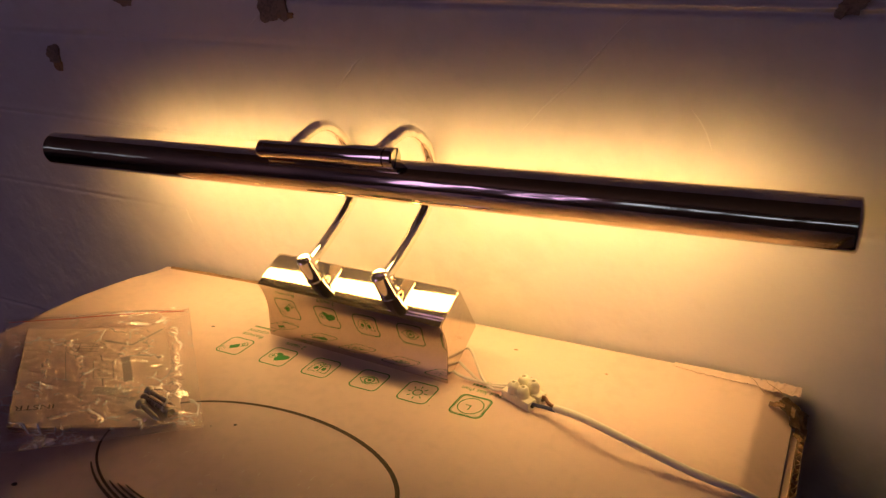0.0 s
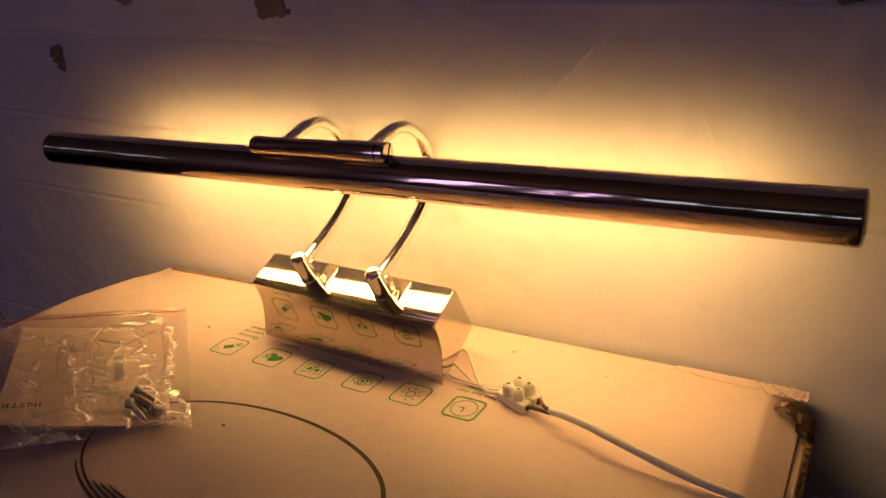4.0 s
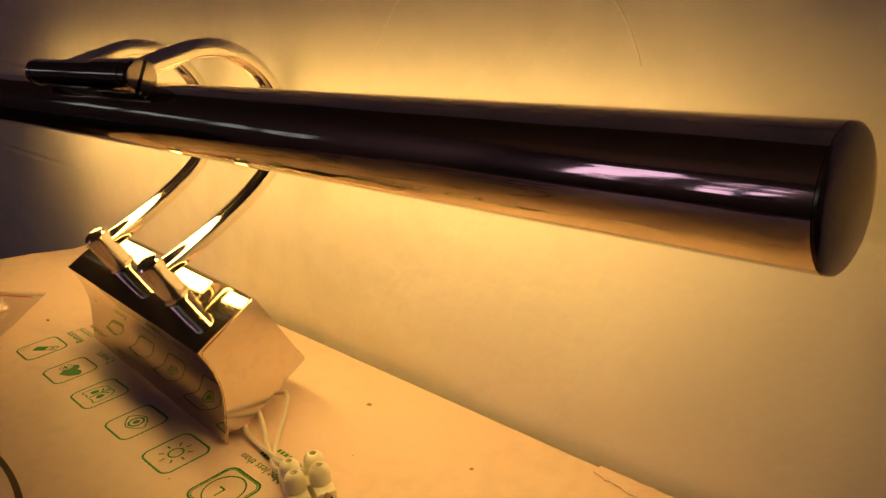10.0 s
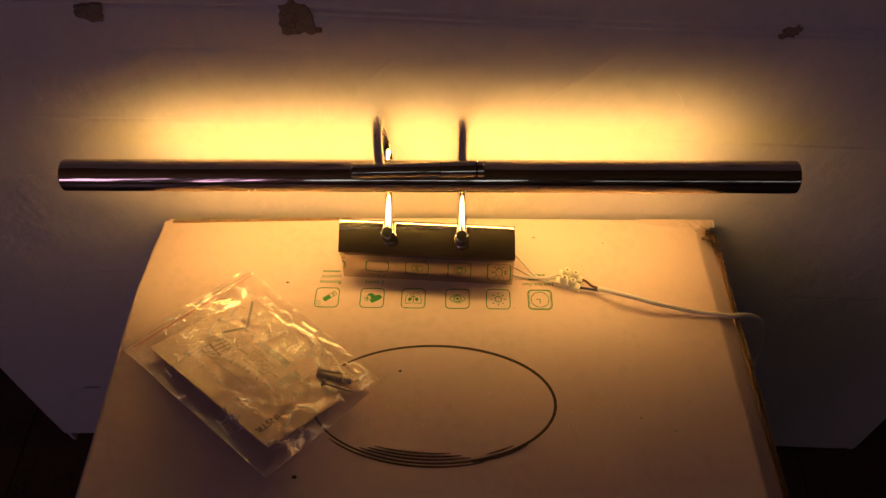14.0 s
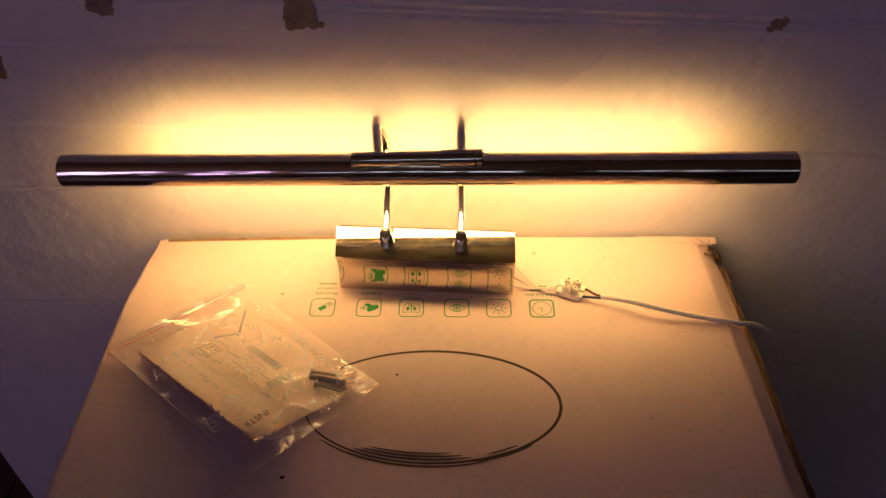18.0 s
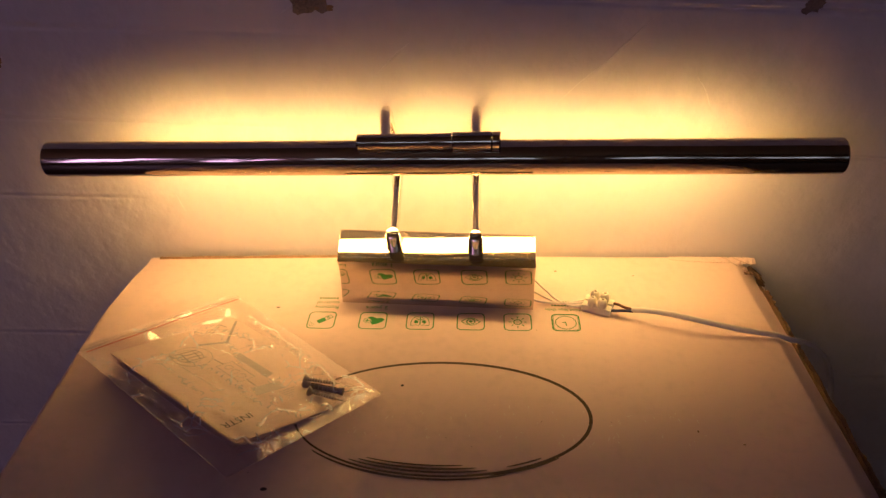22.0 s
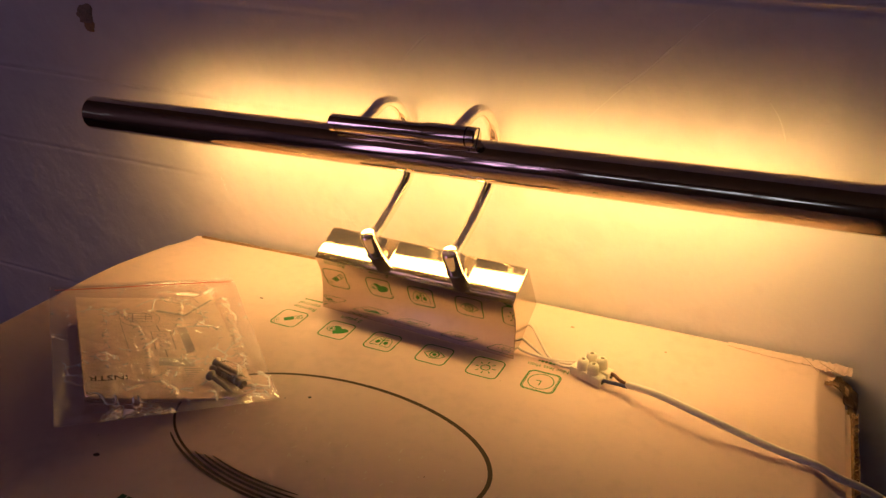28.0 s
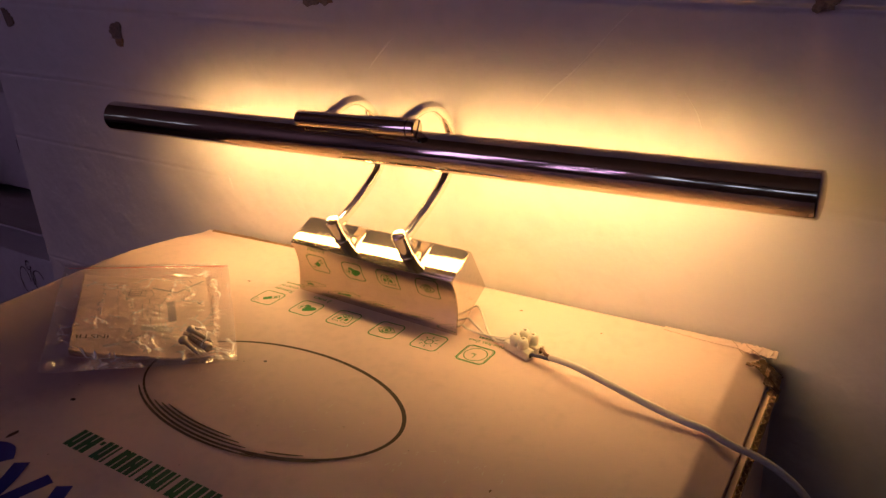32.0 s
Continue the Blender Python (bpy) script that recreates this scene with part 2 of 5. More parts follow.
    for k in range(3):
        nt.links.new(sums("MULTIPLY", line, 0.8), shade.inputs[k])
    nt.links.new(shade.outputs[0], glint.inputs["Color"])
    nt.links.new(bump.outputs["Normal"], glint.inputs["Normal"])
    nt.links.new(vec("NORMALIZE", vec("ADD", bump.outputs["Normal"], tilt).outputs[0]).outputs[0], gloss.inputs["Normal"])
    facing = node("LayerWeight", Blend=0.5).outputs["Facing"]
    shine = sums("MULTIPLY_ADD", sums("POWER", facing, 4.0), 0.6, 0.09)
    mix1, mix2, both = node("MixShader", Fac=0.02), node("MixShader"), node("AddShader")
    nt.links.new(clear.outputs[0], mix1.inputs[1])
    nt.links.new(haze.outputs[0], mix1.inputs[2])
    nt.links.new(sums("MINIMUM", shine, 0.85), mix2.inputs[0])
    nt.links.new(mix1.outputs[0], mix2.inputs[1])
    nt.links.new(gloss.outputs[0], mix2.inputs[2])
    nt.links.new(mix2.outputs[0], both.inputs[0])
    nt.links.new(glint.outputs[0], both.inputs[1])
    nt.links.new(both.outputs[0], out.inputs["Surface"])
    return m


# Glow for the unseen strips that draw streaks on the chrome tube.
def strip_glow(name, strength):
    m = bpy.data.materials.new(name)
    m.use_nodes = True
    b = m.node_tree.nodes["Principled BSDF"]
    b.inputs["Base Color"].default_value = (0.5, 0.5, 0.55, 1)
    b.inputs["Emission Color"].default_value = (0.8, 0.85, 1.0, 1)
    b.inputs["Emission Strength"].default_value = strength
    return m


STRIP_GLOW = strip_glow("pale_strip_glow", 1.5)
DIM_STRIP_GLOW = strip_glow("dim_strip_glow", 0.7)
LED = led_material()
FILM = film_material()


# ---- building helpers ----
def thing(name, label, category, group="", kind=""):
    return tagged(new(name), label, category, group, kind)


def part(name, bm, mat, parent, label="", smooth=True, turn=True):
    me = bpy.data.meshes.new(name)
    if turn:
        bmesh.ops.recalc_face_normals(bm, faces=bm.faces)
    bm.to_mesh(me)
    bm.free()
    me.materials.append(mat)
    if smooth:
        me.polygons.foreach_set("use_smooth", [True] * len(me.polygons))
        me.set_sharp_from_angle(angle=radians(32))
    ob = new(name, me)
    ob.parent = parent
    if label:
        ob["label"] = label
    return ob


def block(x0, x1, y0, y1, z0, z1, bevel=0.0):
    bm = bmesh.new()
    bmesh.ops.create_cube(bm, size=1)
    for v in bm.verts:
        v.co = Vector(((x0 + x1) / 2 + v.co.x * (x1 - x0), (y0 + y1) / 2 + v.co.y * (y1 - y0), (z0 + z1) / 2 + v.co.z * (z1 - z0)))
    if bevel:
        bmesh.ops.bevel(bm, geom=bm.edges[:], offset=bevel, segments=2, affect="EDGES", profile=0.5)
    return bm


def smooth_path(pts, per=8):
    """Catmull-Rom through the points."""
    pts = [Vector(p) for p in pts]
    ext = [2 * pts[0] - pts[1], *pts, 2 * pts[-1] - pts[-2]]
    out = []
    for i in range(1, len(ext) - 2):
        a, b, c, d = ext[i - 1:i + 3]
        for k in range(per):
            t = k / per
            out.append(0.5 * (2 * b + (c - a) * t + (2 * a - 5 * b + 4 * c - d) * t * t + (3 * b - a - 3 * c + d) * t ** 3))
    return [*out, pts[-1]]


def tube(pts, r, n=14, bm=None, flat=1.0, up=(0, 0, 1)):
    """A capped round (or flattened) tube along the points."""
    bm = bm or bmesh.new()
    pts = [Vector(p) for p in pts]
    rings = []
    side = None
    for i, p in enumerate(pts):
        d = (pts[min(i + 1, len(pts) - 1)] - pts[max(i - 1, 0)]).normalized()
        if side is None:
            side = d.cross(Vector(up))
            if side.length < 1e-4:
                side = d.cross(Vector((1, 0, 0)))
        side = (side - d * side.dot(d)).normalized()
        top = d.cross(side).normalized()
        rr = r(i / (len(pts) - 1)) if callable(r) else r
        rings.append([bm.verts.new(p + side * rr * math.cos(2 * math.pi * k / n) + top * rr * flat * math.sin(2 * math.pi * k / n)) for k in range(n)])
    for a, b in zip(rings, rings[1:]):
        for k in range(n):
            bm.faces.new((a[k], a[(k + 1) % n], b[(k + 1) % n], b[k]))
    bm.faces.new(rings[0])
    bm.faces.new(rings[-1])
    return bm


def lathe(profile, start, axis, n=32, bm=None):
    """Turns a profile of (along, radius) about an axis from start."""
    bm = bm or bmesh.new()
    axis = Vector(axis).normalized()
    start = Vector(start)
    s = axis.orthogonal().normalized()
    t = axis.cross(s)
    rings = []
    for a, r in profile:
        rings.append([bm.verts.new(start + axis * a + (s * math.cos(2 * math.pi * k / n) + t * math.sin(2 * math.pi * k / n)) * max(r, 1e-6)) for k in range(n)])
    for a, b in zip(rings, rings[1:]):
        for k in range(n):
            bm.faces.new((a[k], a[(k + 1) % n], b[(k + 1) % n], b[k]))
    bm.faces.new(rings[0])
    bm.faces.new(rings[-1])
    return bm


def extrude_x(profile, x0, x1, closed=True, caps=True):
    """A (y, z) profile drawn out along x."""
    bm = bmesh.new()
    a = [bm.verts.new((x0, y, z)) for y, z in profile]
    b = [bm.verts.new((x1, y, z)) for y, z in profile]
    n = len(profile)
    for k in range(n if closed else n - 1):
        bm.faces.new((a[k], a[(k + 1) % n], b[(k + 1) % n], b[k]))
    if caps and closed:
        bm.faces.new(a)
        bm.faces.new(b)
    return bm


def stroke(pts, w, z=0.0, closed=False, bm=None):
    """A flat printed line of width w along (x, y) points."""
    bm = bm or bmesh.new()
    pts = [Vector((p[0], p[1])) for p in pts]
    n = len(pts)
    lo, hi = [], []
    for i, p in enumerate(pts):
        a = pts[(i - 1) % n] if closed or i else p
        b = pts[(i + 1) % n] if closed or i < n - 1 else p
        d = (b - a).normalized()
        q = Vector((-d.y, d.x))
        ww = w(i / max(1, n - 1)) if callable(w) else w
        lo.append(bm.verts.new((*(p - q * ww / 2), z)))
        hi.append(bm.verts.new((*(p + q * ww / 2), z)))
    for i in range(n if closed else n - 1):
        j = (i + 1) % n
        bm.faces.new((lo[i], lo[j], hi[j], hi[i]))
    return bm


def fill(pts, z=0.0, bm=None):
    bm = bm or bmesh.new()
    bm.faces.new([bm.verts.new((p[0], p[1], z)) for p in pts])
    return bm


def arc(cx, cy, rx, ry, a0, a1, n=24):
    return [(cx + rx * math.cos(radians(a0 + (a1 - a0) * k / n)), cy + ry * math.sin(radians(a0 + (a1 - a0) * k / n))) for k in range(n + 1)]


def rounded(cx, cy, w, h, r, n=5):
    pts = []
    for sx, sy, a in ((1, 1, 0), (-1, 1, 90), (-1, -1, 180), (1, -1, 270)):
        pts += arc(cx + sx * (w / 2 - r), cy + sy * (h / 2 - r), r, r, a, a + 90, n)
    return pts


def lettering(name, words, size, m, mat, parent, label="", bold=0.0, shear=0.0):
    cu = bpy.data.curves.new(name, "FONT")
    cu.body, cu.size, cu.align_x, cu.align_y = words, size, "CENTER", "CENTER"
    cu.offset, cu.shear, cu.resolution_u = bold, shear, 3
    ob = new(name, cu)
    dg = bpy.context.evaluated_depsgraph_get()
    me = bpy.data.meshes.new_from_object(ob.evaluated_get(dg))
    bpy.data.objects.remove(ob)
    bpy.data.curves.remove(cu)
    me.transform(m)
    me.materials.clear()
    me.materials.append(mat)
    made = new(name, me)
    made.parent = parent
    if label:
        made["label"] = label
    return made


# ---- the room ----
def shell(name, x0, x1, y0, y1, z0, z1, mat, label, category):
    ob = part(name, block(x0, x1, y0, y1, z0, z1), mat, None, smooth=False)
    return tagged(ob, label, category, kind="structure")


RX0, RX1, RY0, RY1, RZ1 = -2.3, 2.2, -3.0, 1.3, 1.95
floor = tagged(new("floor"), "dark brown laminate floor in shadow", "floor", kind="structure")
part("floor_slab", block(RX0, RX1, RY0, RY1, FLOOR - 0.1, FLOOR - 0.004), DARKWOOD, floor, smooth=False)
plank_mesh = None
for i in range(24):
    for j in range(3):
        w, ln = 0.1875, 1.43
        if plank_mesh is None:
            pl = part("plank", block(-w / 2 + 0.001, w / 2 - 0.001, -ln / 2 + 0.001, ln / 2 - 0.001, -0.004, 0.0, 0.0006), FLOORWOOD, floor, smooth=False)
            plank_mesh = pl.data
        else:
            pl = new("plank", plank_mesh)
            pl.parent = floor
        pl.location = (RX0 + w * (i + 0.5), RY0 + ln * (j + 0.5), FLOOR)
shell("ceiling", RX0, RX1, RY0, RY1, RZ1, RZ1 + 0.1, WARM_UNSEEN, "unseen ceiling, toned warm for the chrome's reflections", "ceiling")
shell("wall_north", RX0 - 0.1, RX1 + 0.1, RY1, RY1 + 0.1, FLOOR - 0.1, RZ1, ROOMWALL, "plain dim painted wall behind the cartons", "wall")
shell("wall_west", RX0 - 0.1, RX0, RY0, RY1, FLOOR - 0.1, RZ1, ROOMWALL, "plain dim painted wall behind the cabinet", "wall")
shell("wall_east", RX1, RX1 + 0.1, RY0, RY1, FLOOR - 0.1, RZ1, ROOMWALL, "plain dim painted side wall", "wall")
south = tagged(new("wall_south"), "unseen wall with a window opening, toned warm for the chrome's reflections", "wall", kind="structure")
WX0, WX1, WZ0, WZ1 = -1.96, -0.88, 0.22, 1.48
for a in ((RX0, WX0, FLOOR - 0.1, RZ1), (WX1, RX1, FLOOR - 0.1, RZ1), (WX0, WX1, FLOOR - 0.1, WZ0), (WX0, WX1, WZ1, RZ1)):
    part("wall_section", block(a[0], a[1], RY0 - 0.1, RY0, a[2], a[3]), WARM_UNSEEN, south, smooth=False)
win = tagged(new("window_1"), "dim window with a pale frame", "window", kind="structure")
for a in ((WX0, WX0 + 0.05, WZ0, WZ1), (WX1 - 0.05, WX1, WZ0, WZ1), (WX0 + 0.05, WX1 - 0.05, WZ0, WZ0 + 0.05), (WX0 + 0.05, WX1 - 0.05, WZ1 - 0.05, WZ1)):
    part("frame_bar", block(a[0], a[1], RY0 - 0.07, RY0 - 0.035, a[2], a[3], 0.003), ROOMWALL, win, smooth=False)
# Unseen upright bars, added to block parts of the lamp's streak on the tube.
for x, w in ((-1.9, 0.12), (-1.6, 0.16), (-1.42, 0.2), (-1.06, 0.04)):
    part("streak_bar", block(x, x + w, RY0 + 0.04, RY0 + 0.07, WZ0, WZ1, 0.003), ROOMWALL, win, smooth=False)
# Unseen slats, added to split that streak into thin lines.
rnd = random.Random(6)
z = WZ0 + 0.1
while z < WZ1 - 0.05:
    h = rnd.choice((0.04, 0.07, 0.1))
    part("streak_slat", block(WX0 + rnd.choice((0.0, 0.0, 0.15, 0.4)), WX1 - rnd.choice((0.0, 0.0, 0.15, 0.35)), RY0 + 0.075, RY0 + 0.095, z, z + h, 0.003), ROOMWALL, win, smooth=False)
    z += h + rnd.choice((0.03, 0.045, 0.07))
# Unseen glowing strip added on the west wall for the tube's streak.
west_strip = tagged(new("glow_strip_2"), "unseen glowing strip, added for the streak on the tube", "window", kind="structure")
part("glow_face", block(RX0 + 0.004, RX0 + 0.01, -1.75, -0.75, 0.42, 0.54), DIM_STRIP_GLOW, west_strip, "pale glowing strip face", smooth=False)
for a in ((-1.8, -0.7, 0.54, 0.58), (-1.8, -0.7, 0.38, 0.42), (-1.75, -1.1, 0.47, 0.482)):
    part("frame_bar", block(RX0, RX0 + 0.03, a[0], a[1], a[2], a[3], 0.003), ROOMWALL, west_strip, smooth=False)
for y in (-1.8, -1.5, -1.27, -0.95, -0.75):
    part("frame_bar", block(RX0, RX0 + 0.028, y, y + 0.05, 0.42, 0.54, 0.003), ROOMWALL, west_strip, smooth=False)
# Two more unseen glowing strips, added to lengthen the streaks along the tube.
for name, x0, x1, label, glass in (("glow_strip_3", 0.62, 2.0, "unseen glowing strip, added for the tube's right-hand streak", DIM_STRIP_GLOW), ("glow_strip_4", -0.76, 0.28, "unseen glowing strip beside the slats, added for the tube's streak", STRIP_GLOW)):
    strip = tagged(new(name), label, "window", kind="structure")
    part("glow_face", block(x0, x1, RY0 + 0.004, RY0 + 0.01, 0.84, 1.16), glass, strip, "pale glowing strip face", smooth=False)
    for a in ((x0 - 0.05, x1 + 0.05, 1.16, 1.2), (x0 - 0.05, x1 + 0.05, 0.8, 0.84), (x0 + 0.3 * (x1 - x0), x1, 1.08, 1.1), (x0, x0 + 0.8 * (x1 - x0), 0.9, 0.925), (x0, x0 + 0.64 * (x1 - x0), 0.99, 1.005)):
        part("frame_bar", block(a[0], a[1], RY0, RY0 + 0.03, a[2], a[3], 0.003), ROOMWALL, strip, smooth=False)
    for k in (-0.036, 0.26, 0.43, 0.71, 1.0):
        part("frame_bar", block(x0 + k * (x1 - x0), x0 + k * (x1 - x0) + 0.05, RY0, RY0 + 0.028, 0.84, 1.16, 0.003), ROOMWALL, strip, smooth=False)
part("window_backing", block(WX0, WX1, RY0 - 0.1, RY0 - 0.08, WZ0, WZ1), BLACKGAP, win, smooth=False)


# ---- the large white carton that closes the view ----
def panel_y(x, z):
    return 0.0185 - 0.018 * max(0.0, (-x - 0.1) / 0.43) ** 1.3


SLOPE = -0.047
SEAMS = ((0.216, 0.0028, 0.0018, -0.6, 0.6), (0.2105, 0.0028, 0.0016, -0.1, 0.6), (0.18, 0.001, 0.0018, -0.6, -0.02),
         (0.1085, 0.0013, 0.0014, -0.6, -0.1), (0.103, 0.0009, 0.0016, 0.17, 0.6), (0.042, 0.0008, 0.0014, -0.6, -0.2),
         (-0.1, 0.001, 0.0014, -0.6, 0.1), (-0.113, 0.001, 0.0014, 0.2, 0.6), (-0.215, 0.001, 0.0014, -0.6, 0.0), (-0.396, 0.0008, 0.0016, -0.6, 0.6))
PX0, PX1 = -0.526, 0.592


def big_carton():
    t = thing("large_carton", "large white cardboard carton with torn-off tape marks", "carton")
    rows = set(np.round(np.arange(-0.47, 0.3, 0.007), 4)) | {-0.49, 0.35, 0.5, 0.7, 0.95}
    for z0, *_ in SEAMS:
        rows |= set(np.round(z0 + np.linspace(-0.006, 0.006, 13), 4))
    rows = sorted(rows)
    cols = np.linspace(PX0, PX1, 175)
    bm = bmesh.new()
    grid = []
    for r in rows:
        line = []
        for x in cols:
            z = r + SLOPE * x
            y = panel_y(x, z)
            y += 0.0007 * noise.noise((x * 14, 3.1, z * 14)) + 0.0004 * noise.noise((x * 48, 9.2, z * 48))
            for z0, amp, w, xa, xb in SEAMS:
                d = r - z0 - 0.0012 * noise.noise((x * 5, z0 * 40, 0.5))
                if abs(d) < 0.012 and xa < x < xb:
                    k = min(1, (x - xa) / 0.05, (xb - x) / 0.09) * (0.75 + 0.5 * noise.noise((x * 9, z0 * 31, 2.0)))
                    y += amp * k * math.exp(-(d / w) ** 2) - 0.5 * amp * k * math.exp(-((d - 2.2 * w) / (1.4 * w)) ** 2)
            line.append(bm.verts.new((x, y, z)))
        grid.append(line)
    for a, b in zip(grid, grid[1:]):
        for k in range(len(cols) - 1):
            bm.faces.new((a[k], a[k + 1], b[k + 1], b[k]))
    part("front_face", bm, PANEL, t)
    part("side_face", block(PX0 - 0.001, PX0 + 0.004, panel_y(PX0, 0) + 0.004, 0.21, FLOOR + 0.03, 0.95), PANEL, t, smooth=False)
    part("side_face", block(PX1 - 0.004, PX1, 0.021, 0.2, FLOOR, 0.92), PANEL, t, smooth=False)
    part("back_face", block(PX0, PX1, 0.2, 0.204, FLOOR, 0.92), PANEL, t, smooth=False)
    part("top_flap", block(PX0, PX1, 0.017, 0.204, 0.92, 0.924), PANEL, t, smooth=False)

    def ridge(name, pts, w, h, label):
        b = bmesh.new()
        pts = smooth_path([(x, 0, z) for x, z in pts], 7)
        prev = None
        n = len(pts)
        for i, p in enumerate(pts):
            d = (pts[min(i + 1, n - 1)] - pts[max(i - 1, 0)]).normalized()
            q = Vector((-d.z, 0, d.x))
            k = max(0.12, math.sin(math.pi * (i + 0.3) / n)) * (0.7 + 0.5 * noise.noise((p.x * 80, 1.7, p.z * 80)))
            ring = []
            for s, hh in ((-1, 0.0), (-0.2, 0.5), (0.6, 1.0), (0.8, 0.9), (1, 0.0)):
                c = p + q * s * w * k
                ring.append(b.verts.new((c.x, panel_y(c.x, c.z) - 0.00012 - 0.75 * h * hh * k + (0.0006 if hh == 0 else 0), c.z)))
            if prev:
                for j in range(4):
                    b.faces.new((prev[j], prev[j + 1], ring[j + 1], ring[j]))
            prev = ring
        part(name, b, CREASE, t, label)

    ridge("crease", [(0.086, 0.131), (0.104, 0.149), (0.118, 0.161), (0.13, 0.173), (0.146, 0.19), (0.16, 0.203)], 0.0015, 0.0007, "diagonal raised crease")
    ridge("crease", [(0.187, 0.152), (0.194, 0.142), (0.199, 0.13)], 0.0012, 0.00015, "short raised crease")
    ridge("crease", [(-0.045, 0.155), (-0.03, 0.17), (-0.02, 0.178)], 0.0012, 0.0004, "faint crease")
    ridge("crease", [(-0.213, 0.055), (-0.208, 0.04), (-0.195, 0.024), (-0.19, 0.018)], 0.0013, 0.0003, "short raised crease")
    ridge("crease", [(-0.115, 0.196), (-0.1, 0.206), (-0.088, 0.215)], 0.0014, 0.0006, "faint crease")
    ridge("crease", [(0.31, 0.11), (0.317, 0.1), (0.33, 0.093)], 0.001, 0.0003, "short raised crease")

    def torn(cx, cz, w, h, seed, mat, label, sx=0.0):
        rnd = random.Random(seed)
        b = bmesh.new()
        out = []
        n = 26
        for k in range(n):
            a = 2 * math.pi * k / n
            r = 1 + 0.28 * (rnd.random() - 0.5) + 0.12 * math.sin(3 * a + seed)
            sq = 1 / max(abs(math.cos(a)), abs(math.sin(a))) ** 0.55
            x, z = cx + 0.5 * w * r * sq * math.cos(a) * 0.9 + sx * math.sin(a) * h, cz + 0.5 * h * r * sq * math.sin(a) * 0.9
            out.append((x, z))
        mid = b.verts.new((cx, panel_y(cx, cz) - 0.0016, cz))
        vs = [b.verts.new((x, panel_y(x, z) - 0.0011 - 0.0008 * rnd.random(), z)) for x, z in out]
        ws = [b.verts.new((x, panel_y(x, z) + 0.001, z)) for x, z in out]
        for k in range(n):
            b.faces.new((mid, vs[k], vs[(k + 1) % n]))
            b.faces.new((vs[k], ws[k], ws[(k + 1) % n], vs[(k + 1) % n]))
        part("torn_patch", b, mat, t, label, smooth=False)

    torn(-0.0885, 0.213, 0.027, 0.03, 3, KRAFT_DARK, "brown patch where tape tore off")
    torn(-0.231, 0.2205, 0.021, 0.015, 5, KRAFT_DARK, "brown patch where tape tore off")
    torn(0.2565, 0.203, 0.013, 0.013, 8, KRAFT_DARK, "small brown torn patch", 0.25)
    torn(-0.3245, 0.178, 0.017, 0.0165, 11, KRAFT_DARK, "brown patch where tape tore off")
    torn(-0.3225, 0.1685, 0.011, 0.009, 12, KRAFT, "pale torn fringe")
    torn(-0.484, 0.189, 0.013, 0.018, 15, KRAFT_DARK, "brown patch where tape tore off", -0.2)
    torn(-0.078, 0.2035, 0.014, 0.004, 18, KRAFT, "pale torn fringe")
    torn(-0.437, -0.33, 0.022, 0.004, 21, GREY_INK, "small grey smudge")
    return t


big_carton()


# ---- the carton that carries the lamp ----
CX0, CX1, CY0, CY1 = -0.2455, 0.2575, -0.43, 0.0135
carton = thing("printed_carton", "white printed cardboard carton with a torn back corner", "carton")


def back_edge(x):
    """The back edge stands off the large carton at its torn half."""
    return 0.031 * max(0.0, -x - 0.06)


def curl(x, y):
    """The flap's free edge bulges upwards."""
    k = max(0.0, (-x - 0.15) / 0.0955)
    return 0.012 * k * k * min(1.0, max(0.0, (0.005 - y) / 0.09)) ** 0.8


